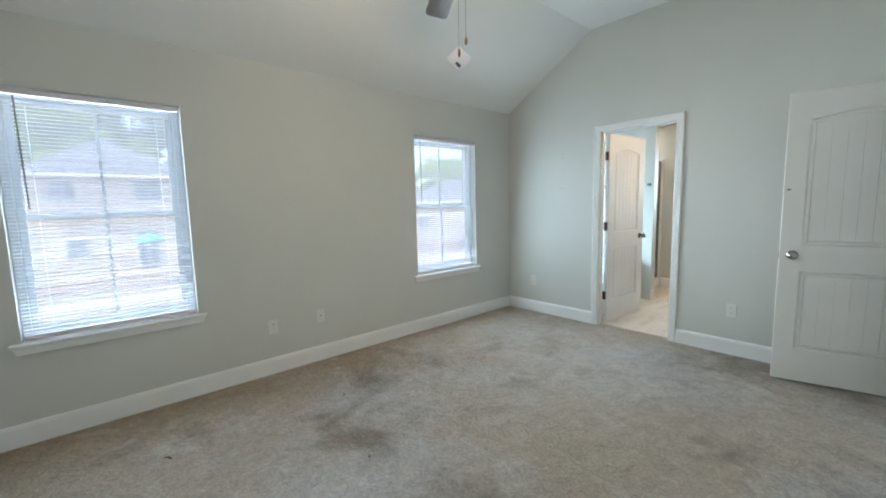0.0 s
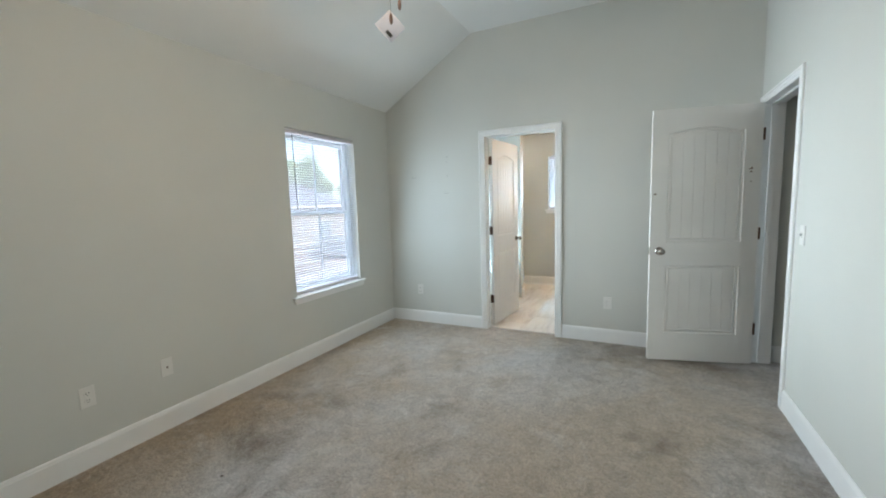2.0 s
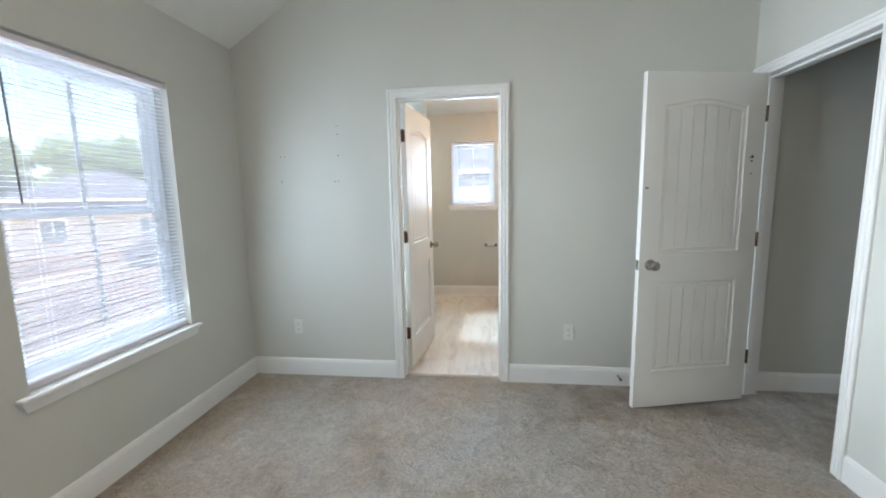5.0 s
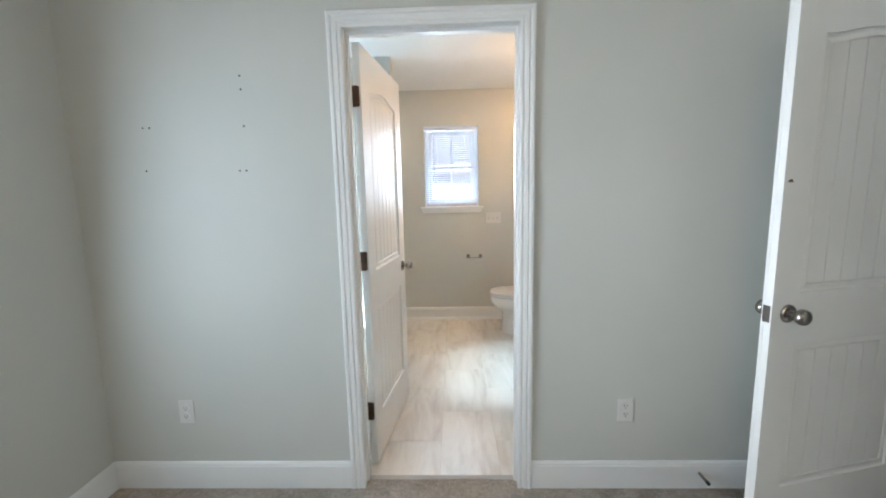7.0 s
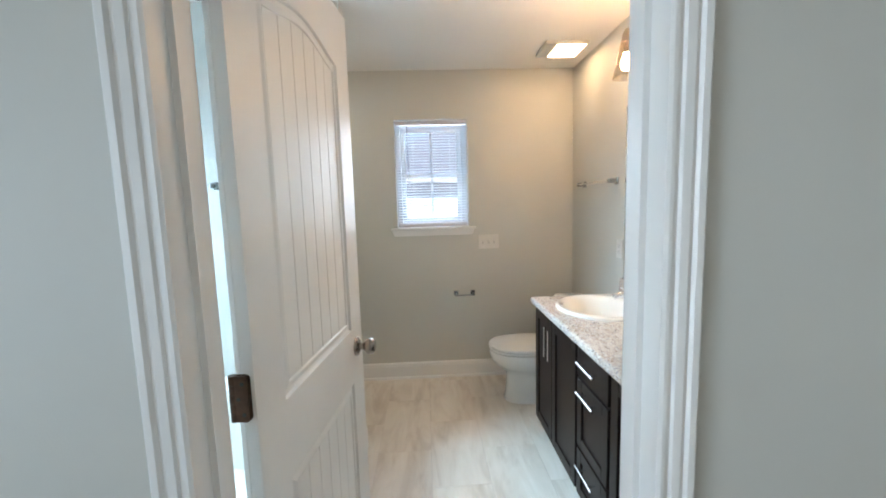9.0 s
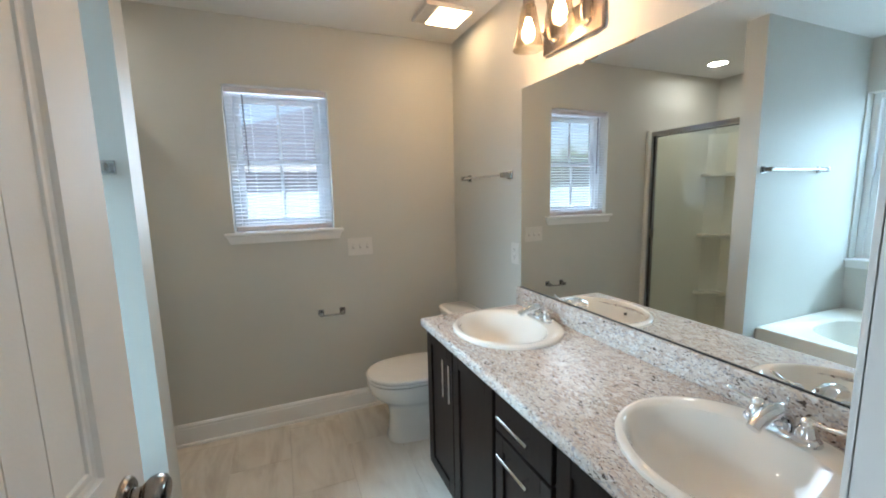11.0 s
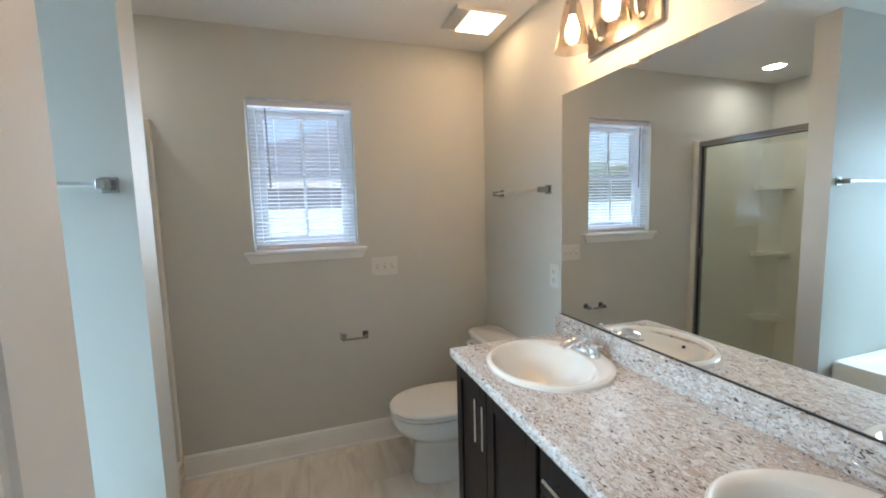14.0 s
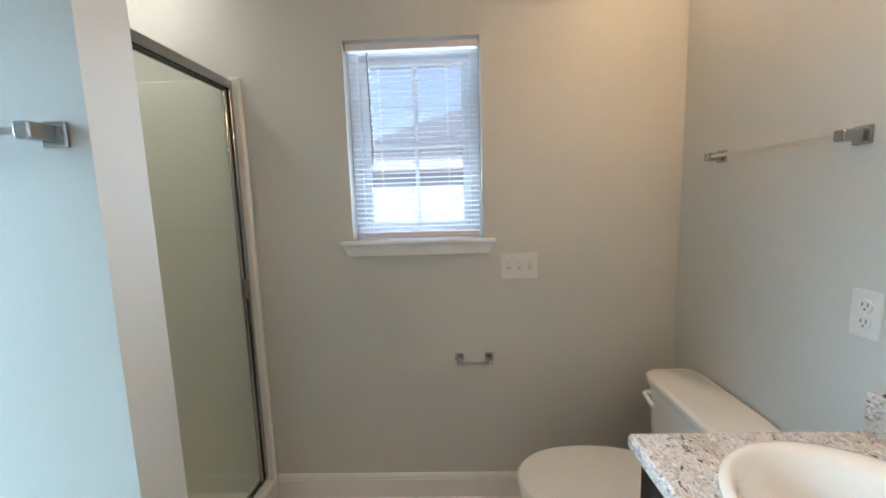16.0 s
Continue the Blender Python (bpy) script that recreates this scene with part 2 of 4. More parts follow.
LENS = emit("warm_lens", (1.0, 0.64, 0.34), 3.8)
CANLENS = emit("white_lens", (1.0, 0.93, 0.82), 19.0)
FANGLASS = emit("frosted_bowl_light", (1.0, 0.78, 0.56), 8.0)
BLADE = stretched("fan_blade_wood", (0.05, 0.035, 0.03), (0.08, 0.055, 0.045), (0.12, 0.09, 0.075), (1, 8, 1), 5, 0.35)
FOB = stretched("walnut_fob", (0.09, 0.045, 0.03), (0.14, 0.075, 0.05), (0.2, 0.11, 0.08), (6, 6, 1), 12, 0.4)
PAPER = mat("paper_tag", (0.52, 0.54, 0.62), 0.7, vary=0.03)
INK = mat("black_print", (0.03, 0.03, 0.03), 0.6)
SCUFF = mat("brown_scuff", (0.16, 0.10, 0.07), 0.8, vary=0.3, scale=80)
TWIG = mat("dry_debris", (0.10, 0.07, 0.05), 0.9, vary=0.3, scale=90)
RAIL = mat("blind_rail_vinyl", (0.64, 0.60, 0.62), 0.5, vary=0.02)
SIDING = mat("pale_siding", (0.34, 0.31, 0.285), 0.6, vary=0.05, scale=2)
SIDINGP = mat("cream_siding", (0.66, 0.56, 0.48), 0.6, vary=0.05, scale=2)
SHINGLE = mat("slate_grey_shingle", (0.11, 0.115, 0.14), 0.9, vary=0.25, scale=12, grain=0.6, grain_scale=25)
GRASS = mat("yard_soil", (0.20, 0.145, 0.115), 0.95, vary=0.3, scale=0.35, grain=0.6, grain_scale=20)
PATHC = mat("pale_concrete", (0.45, 0.44, 0.42), 0.9, vary=0.1, scale=1)
FENCEM = stretched("weathered_fence_wood", (0.2, 0.12, 0.09), (0.3, 0.19, 0.15), (0.38, 0.26, 0.2), (5, 5, 1), 3, 0.85)
LEAF = mat("leaf_green", (0.24, 0.32, 0.09), 0.6, vary=0.4, scale=0.5)
nt = LEAF.node_tree
tl, mxs = nt.nodes.new("ShaderNodeBsdfTranslucent"), nt.nodes.new("ShaderNodeMixShader")
tl.inputs[0].default_value, mxs.inputs[0].default_value = (0.50, 0.60, 0.16, 1), 0.5
nt.links.new(nt.nodes["Principled BSDF"].outputs[0], mxs.inputs[1])
nt.links.new(tl.outputs[0], mxs.inputs[2])
nt.links.new(mxs.outputs[0], nt.nodes["Material Output"].inputs[0])
BARK = mat("bark", (0.12, 0.09, 0.07), 0.95, vary=0.3, scale=8, grain=0.8, grain_scale=20)
WINDARK = mat("far_window_glass", (0.10, 0.14, 0.17), 0.1, vary=0.1)
TEAL = mat("teal_fabric", (0.03, 0.36, 0.36), 0.7, vary=0.1)
SWGAP = mat("toggle_gap_shade", (0.48, 0.47, 0.45), 0.5, vary=0.02)
WAND = mat("clear_grey_wand", (0.26, 0.27, 0.29), 0.15, vary=0.02)
GREYPAINT = mat("grey_car_paint", (0.12, 0.13, 0.15), 0.25, vary=0.05, coat=0.5)


# ---- mesh helpers ----
def part(name, bm, material, parent=None, label="", smooth=False):
    me = bpy.data.meshes.new(name)
    bmesh.ops.recalc_face_normals(bm, faces=bm.faces)
    if smooth:
        for f in bm.faces:
            f.smooth = True
        for e in bm.edges:
            if len(e.link_faces) == 2 and e.calc_face_angle(0) > radians(38):
                e.smooth = False
    bm.to_mesh(me)
    bm.free()
    me.materials.append(material)
    ob = new(name, me)
    ob.parent = parent
    if label:
        ob["label"] = label
    return ob


def shared(name, me, m, parent):
    """Another object on an existing mesh."""
    ob = new(name, me)
    ob.parent, ob.matrix_basis = parent, m
    return ob


def base(name, m, label="", category="", group="", kind=""):
    ob = tagged(new(name), label, category, group, kind)
    ob.empty_display_size = 0.1
    ob.matrix_world = m
    return ob


def box(bm, x0, x1, y0, y1, z0, z1, bevel=0.0, m=None, seg=1):
    vs = [bm.verts.new((x, y, z)) for x in (x0, x1) for y in (y0, y1) for z in (z0, z1)]
    fs = [bm.faces.new([vs[i] for i in q]) for q in ((0, 1, 3, 2), (4, 6, 7, 5), (0, 4, 5, 1), (2, 3, 7, 6), (0, 2, 6, 4), (1, 5, 7, 3))]
    if bevel:
        es = list({e for f in fs for e in f.edges})
        got = bmesh.ops.bevel(bm, geom=es, offset=bevel, segments=seg, affect="EDGES", profile=0.5)
        vs = list({v for f in got["faces"] for v in f.verts} | {v for v in vs if v.is_valid})
    if m is not None:
        bmesh.ops.transform(bm, matrix=m, verts=[v for v in vs if v.is_valid])
    return bm


def cube(*a, **k):
    return box(bmesh.new(), *a, **k)


def rod(bm, p0, p1, r, seg=16, r2=None, caps=True):
    p0, p1 = Vector(p0), Vector(p1)
    q = (p1 - p0).to_track_quat("Z", "Y")
    rings = []
    for p, rr in ((p0, r), (p1, r if r2 is None else r2)):
        rings.append([bm.verts.new(p + q @ Vector((rr * math.cos(a), rr * math.sin(a), 0))) for a in (2 * math.pi * i / seg for i in range(seg))])
    for i in range(seg):
        bm.faces.new((rings[0][i], rings[0][(i + 1) % seg], rings[1][(i + 1) % seg], rings[1][i]))
    if caps:
        bm.faces.new(rings[0][::-1])
        bm.faces.new(rings[1])
    return bm


def tube(bm, pts, radii, seg=12):
    pts = [Vector(p) for p in pts]
    rings = []
    for i, p in enumerate(pts):
        d = (pts[min(i + 1, len(pts) - 1)] - pts[max(i - 1, 0)]).normalized()
        q = d.to_track_quat("Z", "Y")
        r = radii[i] if isinstance(radii, (list, tuple)) else radii
        rings.append([bm.verts.new(p + q @ Vector((r * math.cos(a), r * math.sin(a), 0))) for a in (2 * math.pi * k / seg for k in range(seg))])
    for a, b in zip(rings, rings[1:]):
        s = min(range(seg), key=lambda k: (b[k].co - a[0].co).length)
        for i in range(seg):
            bm.faces.new((a[i], a[(i + 1) % seg], b[(i + 1 + s) % seg], b[(i + s) % seg]))
    bm.faces.new(rings[0][::-1])
    bm.faces.new(rings[-1])
    return bm


def loft(bm, loops, close_first=False, close_last=False):
    """Joins rings of equally many points."""
    rings = [[bm.verts.new(p) for p in loop] for loop in loops]
    n = len(rings[0])
    for a, b in zip(rings, rings[1:]):
        for i in range(n):
            bm.faces.new((a[i], a[(i + 1) % n], b[(i + 1) % n], b[i]))
    if close_first:
        bm.faces.new(rings[0][::-1])
    if close_last:
        bm.faces.new(rings[-1])
    return bm


def oval(cx, cy, z, rx, ry, n=40, power=2.0, flat=0.0):
    """A ring; power over 2 squares it off."""
    out = []
    for i in range(n):
        a = 2 * math.pi * i / n
        c, s = math.cos(a), math.sin(a)
        out.append((cx + rx * math.copysign(abs(c) ** (2 / power), c), cy + ry * math.copysign(abs(s) ** (2 / power), s), z))
    return out


def lathe(bm, profile, m=None, seg=20, cap0=False, cap1=False):
    loops = [[(r * math.cos(2 * math.pi * i / seg), r * math.sin(2 * math.pi * i / seg), z) for i in range(seg)] for r, z in profile]
    if m is not None:
        loops = [[m @ Vector(p) for p in loop] for loop in loops]
    return loft(bm, loops, cap0, cap1)


def prism(bm, outline, d0, d1, put):
    """A flat outline (u, v) drawn out from depth d0 to d1; put(u, v, d) gives the place."""
    a = [bm.verts.new(put(u, v, d0)) for u, v in outline]
    b = [bm.verts.new(put(u, v, d1)) for u, v in outline]
    bm.faces.new(a)
    bm.faces.new(b[::-1])
    n = len(a)
    for i in range(n):
        bm.faces.new((a[i], b[i], b[(i + 1) % n], a[(i + 1) % n]))
    return bm


def wall_with_holes(name, axis, at0, at1, u0, u1, z0, z1, holes, material=PAINT):
    """A wall along x (axis 'x') or y, with rectangular openings (ua, ub, za, zb) cut through it."""
    bm = bmesh.new()
    us = sorted({u0, u1, *[h[0] for h in holes], *[h[1] for h in holes]})
    zs = sorted({z0, z1, *[h[2] for h in holes], *[h[3] for h in holes]})
    solid = {}
    for i in range(len(us) - 1):
        for k in range(len(zs) - 1):
            um, zm = (us[i] + us[i + 1]) / 2, (zs[k] + zs[k + 1]) / 2
            solid[i, k] = not any(h[0] < um < h[1] and h[2] < zm < h[3] for h in holes)
    cache = {}

    def vert(i, k, d):
        if (i, k, d) not in cache:
            a = (at0, at1)[d]
            cache[i, k, d] = bm.verts.new((us[i], a, zs[k]) if axis == "x" else (a, us[i], zs[k]))
        return cache[i, k, d]

    for (i, k), on in solid.items():
        if not on:
            continue
        for d in (0, 1):
            bm.faces.new([vert(i, k, d), vert(i + 1, k, d), vert(i + 1, k + 1, d), vert(i, k + 1, d)])
        for (di, dk), (p, q) in {(-1, 0): ((0, 0), (0, 1)), (1, 0): ((1, 0), (1, 1)), (0, -1): ((0, 0), (1, 0)), (0, 1): ((0, 1), (1, 1))}.items():
            if not solid.get((i + di, k + dk), False):
                a, b = (i + p[0], k + p[1]), (i + q[0], k + q[1])
                bm.faces.new([vert(*a, 0), vert(*b, 0), vert(*b, 1), vert(*a, 1)])
    ob = part(name, bm, material)
    return tagged(ob, "greige painted drywall wall with fine roller texture", "wall", kind="structure")


# ---- plan ----
BX, BY = 3.5, -5.3          # bedroom: x 0..BX, y BY..0
RX, RY = 2.754, 2.58        # bathroom: x 0..RX, y 0.12..RY
FZ = -0.01                  # bathroom floor
EAVE, TOP, KNEE = 2.44, 3.09, 1.075
W1 = (-4.385, -3.505, 0.60, 2.045)
W2 = (-1.505, -0.62, 0.60, 2.045)
WT = (0.66, 1.53, 0.89, 2.075)
WB = (1.342, 1.912, 1.234, 2.072)
BD = (1.205, 1.922)         # bathroom doorway
ED = (-0.835, -0.065)       # entry doorway
DH = 2.045

wall_with_holes("wall_window_side", "y", -0.16, 0.0, BY - 0.12, RY + 0.16, -0.05, EAVE + 0.05, [W1, W2, WT])
wall_with_holes("wall_bath_door", "x", 0.0, 0.10, 0.0, BX, -0.05, TOP + 0.1, [(BD[0] - 0.02, BD[1] + 0.02, -0.05, DH + 0.02)])
wall_with_holes("wall_entry", "y", BX, BX + 0.12, BY - 0.12, 0.12, -0.05, TOP + 0.1, [(ED[0] - 0.02, ED[1] + 0.02, -0.05, DH + 0.02)])
wall_with_holes("wall_rear", "x", BY - 0.12, BY, 0.0, BX, -0.05, TOP + 0.1, [])
wall_with_holes("wall_bath_far", "x", RY, RY + 0.16, 0.0, RX + 0.12, -0.05, EAVE + 0.05, [WB])
wall_with_holes("wall_vanity", "y", RX, RX + 0.12, 0.10, RY, -0.05, EAVE + 0.05, [])
wall_with_holes("wall_wing", "x", 1.54, 1.66, 0.0, 1.166, -0.05, EAVE, [])
for nm, args in (("wall_hall_far", ("y", 4.75, 4.87, -2.5, 0.12, -0.05, 2.5, [])), ("wall_hall_end", ("x", 0.0, 0.12, BX + 0.12, 4.75, -0.05, 2.5, [])),
                 ("wall_hall_near", ("x", -2.5, -2.38, BX + 0.12, 4.75, -0.05, 2.5, []))):
    wall_with_holes(nm, *args)

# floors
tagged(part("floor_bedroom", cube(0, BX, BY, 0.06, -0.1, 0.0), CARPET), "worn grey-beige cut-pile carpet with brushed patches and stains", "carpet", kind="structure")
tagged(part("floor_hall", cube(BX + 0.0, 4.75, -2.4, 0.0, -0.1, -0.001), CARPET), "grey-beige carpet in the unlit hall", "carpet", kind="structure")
floor_bath = tagged(part("floor_bath", cube(0, RX, 0.06, RY, -0.1, FZ - 0.003), GROUT), "streaked grey-beige vinyl plank floor", "floor", kind="structure")

# ceilings
bm = bmesh.new()
prism(bm, [(0, EAVE), (KNEE, TOP), (BX, TOP), (BX, TOP + 0.1), (KNEE - 0.04, TOP + 0.1), (-0.16, EAVE + 0.02), (-0.16, EAVE)], BY, 0.0, lambda u, v, d: (u, d, v))
tagged(part("ceiling_bedroom", bm, CEIL), "white textured ceiling sloping up from the window wall", "ceiling", kind="structure")
tagged(part("ceiling_bath", cube(0, RX, 0.10, RY, EAVE, EAVE + 0.1), CEIL), "flat white textured bathroom ceiling", "ceiling", kind="structure")
tagged(part("ceiling_hall", cube(BX + 0.12, 4.75, -2.38, 0.0, EAVE, EAVE + 0.1), CEIL), "flat white hall ceiling", "ceiling", kind="structure")


def skirting(name, p0, p1, inward, z=0.0, h=0.133, shoe=False):
    """A moulded baseboard from p0 to p1 with its face towards inward."""
    prof = [(0, 0), (0.013, 0), (0.013, h - 0.022), (0.0105, h - 0.016), (0.0105, h - 0.010), (0.006, h - 0.002), (0.004, h), (0, h)]
    if shoe:
        prof = [(0, 0), (0.026, 0), (0.0255, 0.008), (0.022, 0.015), (0.014, 0.018), (0.014, h - 0.028), (0.011, h - 0.024), (0.0125, h - 0.015), (0.008, h - 0.005), (0.005, h), (0, h)]
    p0, p1, n = Vector((*p0, z)), Vector((*p1, z)), Vector((*inward, 0))
    bm = bmesh.new()
    prism(bm, prof, 0, 1, lambda u, v, d: p0.lerp(p1, d) + n * u + Vector((0, 0, v)))
    return tagged(part(name, bm, TRIM), "white painted moulded baseboard", "baseboard", kind="structure")


skirting("baseboard", (0, BY), (0, 0), (1, 0))
skirting("baseboard", (0.013, 0), (1.141, 0), (0, -1))
skirting("baseboard", (1.986, 0), (BX, 0), (0, -1))
skirting("baseboard", (BX, BY), (BX, -0.9), (-1, 0))
skirting("baseboard", (0.013, BY), (BX - 0.013, BY), (0, 1))
skirting("baseboard", (4.75, -2.38), (4.75, 0), (-1, 0))
skirting("baseboard", (BX + 0.14, 0), (4.737, 0), (0, -1))
skirting("baseboard", (0.91, RY), (RX, RY), (0, -1), FZ, 0.135, True)
skirting("baseboard", (RX, 1.76), (RX, RY - 0.027), (-1, 0), FZ, 0.135, True)
skirting("baseboard", (1.166, 1.541), (1.166, 1.659), (1, 0), FZ, 0.135, False)


def casing(name, u0, u1, top, put, width=0.063, deep=0.018):
    """Fluted moulding round a doorway; put(u, out, z) gives the place, out from the wall."""
    w = width
    prof = [(0, 0), (0, 0.010), (0.006, 0.013), (0.012, 0.013), (0.014, 0.010), (0.020, 0.010), (0.023, 0.0145), (0.036, 0.0155), (0.039, 0.012), (0.043, 0.012), (0.047, deep), (w - 0.006, deep), (w, deep - 0.006), (w, 0)]
    bm = bmesh.new()
    loops = []
    for a, d in prof:
        loops.append([put(u0 - a, d, -0.01), put(u0 - a, d, top + a), put(u1 + a, d, top + a), put(u1 + a, d, -0.01)])
    vs = [[bm.verts.new(p) for p in lp] for lp in loops]
    for i in range(len(vs)):
        a, b = vs[i], vs[(i + 1) % len(vs)]
        for k in range(3):
            bm.faces.new((a[k], a[k + 1], b[k + 1], b[k]))
    bm.faces.new([v[0] for v in vs])
    bm.faces.new([v[3] for v in vs][::-1])
    return tagged(part(name, bm, TRIM), "white painted fluted door casing", "door trim", kind="structure")


def jamb(name, u0, u1, top, put, stop_at):
    """Lining boards and stop of a doorway; put(u, depth, z) with depth 0..0.12 through the wall."""
    bm = bmesh.new()
    t = 0.019
    prism(bm, [(u0 - t, -0.01), (u0, -0.01), (u0, top), (u1, top), (u1, -0.01), (u1 + t, -0.01), (u1 + t, top + t), (u0 - t, top + t)], -0.001, 0.121, lambda u, v, d: put(u, d, v))
    s = 0.011
    prism(bm, [(u0, -0.01), (u0 + s, -0.01), (u0 + s, top - s), (u1 - s, top - s), (u1 - s, -0.01), (u1, -0.01), (u1, top), (u0, top)], stop_at, stop_at + 0.035, lambda u, v, d: put(u, d, v))
    return tagged(part(name, bm, TRIM), "white painted door jamb with stop", "door trim", kind="structure")


casing("trim_bath_door", BD[0], BD[1], DH, lambda u, d, z: (u, -d, z))
casing("trim_bath_door_inside", BD[0], BD[1], DH, lambda u, d, z: (u, 0.10 + 0.45 * d, z))
jamb("jamb_bath_door", BD[0], BD[1], DH, lambda u, d, z: (u, d * 0.833, z), 0.045)
casing("trim_entry_door", ED[0], ED[1], DH, lambda u, d, z: (BX - d, u, z))
casing("trim_entry_door_hall", ED[0], ED[1], DH, lambda u, d, z: (BX + 0.12 + d, u, z))
jamb("jamb_entry_door", ED[0], ED[1], DH, lambda u, d, z: (BX + d, u, z), 0.045)
strike = part("strike_plate", cube(BD[1] - 0.0015, BD[1] + 0.001, 0.052, 0.078, 0.905, 0.965), NICKEL)
tagged(strike, "satin nickel strike plate set in the door jamb", "strike plate", kind="structure")
tagged(part("trim_threshold", cube(BD[0], BD[1], 0.045, 0.075, -0.01, 0.003, 0.003), GROUT), "thin beige carpet edge strip in the doorway", "threshold", kind="structure")


# ---- doors ----
def hinge(parent, m):
    hg = base("hinge", m)
    hg.parent = parent
    hg.matrix_basis = m
    for k in range(5):
        z = -0.045 + 0.0182 * k
        part("knuckle", rod(bmesh.new(), (0, 0, z), (0, 0, z + 0.0168), 0.0075, 14), BRONZE, hg, smooth=True)
    for sx in (-1, 1):
        bm = bmesh.new()
        corner = [(0.024 + 0.008 * math.sin(a), 0.037 + 0.008 * math.cos(a)) for a in (radians(18 * i) for i in range(6))]
        outline = [(0, -0.045)] + [(u, -v) for u, v in corner] + [(u, v) for u, v in corner[::-1]] + [(0, 0.045)]
        prism(bm, outline, -0.0012, 0.0012, lambda u, v, d: (0.004 * sx + d, -u, v))
        leaf = part("leaf", bm, BRONZE, hg)
        for u, z in ((0.021, -0.030), (0.012, 0.0), (0.021, 0.030)):
            part("screw", rod(bmesh.new(), (0.004 * sx + sx * 0.0006, -u, z), (0.004 * sx + sx * 0.0019, -u, z), 0.0038, 10), SLOT, leaf)
    return hg


def door_leaf(name, width, m, label, height=2.03, thick=0.035):
    """Two-panel arched plank door. Local: hinge edge at x = 0, leaf along +x, thickness y 0..thick, z 0..height."""
    door = base(name, m, label, "door", kind="structure")
    rec = 0.0098
    part("core", cube(0.0015, width - 0.0015, rec, thick - rec, 0.0, height), DOORW, door)
    st, bot, lock0, lock1, topr, rise = 0.115, 0.235, 0.80, 0.985, 0.150, 0.036
    x0, x1 = st, width - st

    def arch(x):
        u = (x - (x0 + x1) / 2) / ((x1 - x0) / 2)
        u = max(-1, min(1, u))
        return height - topr - rise + rise * (0.5 + 0.5 * math.cos(math.pi * u)) ** 0.8

    for y0, y1, sgn in ((0.0, rec, -1), (thick - rec, thick, 1)):
        n = 18
        arc = [(x0 + (x1 - x0) * i / n, arch(x0 + (x1 - x0) * i / n)) for i in range(n + 1)]
        face = y0 if sgn < 0 else y1
        inn = y1 if sgn < 0 else y0
        bm = bmesh.new()
        put = lambda u, v, d: (u, d, v)
        prism(bm, [(0, 0), (st, 0), (st, height), (0, height)], face, inn, put)
        prism(bm, [(width - st, 0), (width, 0), (width, height), (width - st, height)], face, inn, put)
        prism(bm, [(st, 0), (x1, 0), (x1, bot), (st, bot)], face, inn, put)
        prism(bm, [(st, lock0), (x1, lock0), (x1, lock1), (st, lock1)], face, inn, put)
        prism(bm, arc + [(x1, height), (x0, height)], face, inn, put)
        part("stiles_and_rails", bm, DOORW, door)
        # moulded frame round each field and grooved planks within
        for low, high in ((bot, lambda x: lock0), (lock1, arch)):
            def ring(inset, depth):
                pts = [(x0 + inset, low + inset), (x1 - inset, low + inset)]
                for i in range(n, -1, -1):
                    x = x0 + inset + (x1 - x0 - 2 * inset) * i / n
                    xx = x0 + (x1 - x0) * i / n
                    pts.append((x, high(xx) - inset))
                return [(u, (face - sgn * depth), v) for u, v in pts]
            bm = bmesh.new()
            loft(bm, [ring(0.0, 0.0002), ring(0.003, 0.0078), ring(0.011, 0.0094), ring(0.024, 0.0040), ring(0.028, 0.0038), ring(0.031, 0.0090)])
            part("panel_moulding", bm, DOORW, door)
            count = 6
            pw = (x1 - x0 - 0.064) / count
            for i in range(count):
                a, b = x0 + 0.032 + i * pw + 0.0014, x0 + 0.032 + (i + 1) * pw - 0.0014
                ts = [(b + (a - b) * k / 5, high(b + (a - b) * k / 5) - 0.033) for k in range(6)]
                bm = bmesh.new()
                prism(bm, [(a, low + 0.032), (b, low + 0.032)] + ts, face - sgn * 0.0060, inn, put)
                part("plank", bm, DOORW, door)
    for sgn, y in ((-1, 0.0), (1, thick)):
        kn = base("door_knob", pose(width - 0.07, y, 0.915))
        kn.parent, kn.matrix_basis = door, pose(width - 0.07, y, 0.915, -90 * sgn, 0, 0)
        part("rose", lathe(bmesh.new(), [(0.033, 0), (0.033, 0.004), (0.029, 0.009), (0.016, 0.012)], None, 24, True), NICKEL, kn, smooth=True)
        part("knob", lathe(bmesh.new(), [(0.012, 0.011), (0.012, 0.026), (0.018, 0.031), (0.026, 0.040), (0.0285, 0.050), (0.026, 0.060), (0.019, 0.066), (0.013, 0.067)], None, 24, False, True), NICKEL, kn, smooth=True)
    part("latch_plate", cube(width - 0.001, width + 0.0015, 0.005, thick - 0.005, 0.885, 0.945), NICKEL, door)
    for z in (0.29, 1.05, 1.80):
        hinge(door, pose(-0.006, thick + 0.004, z, 0, 0, 0))
    return door


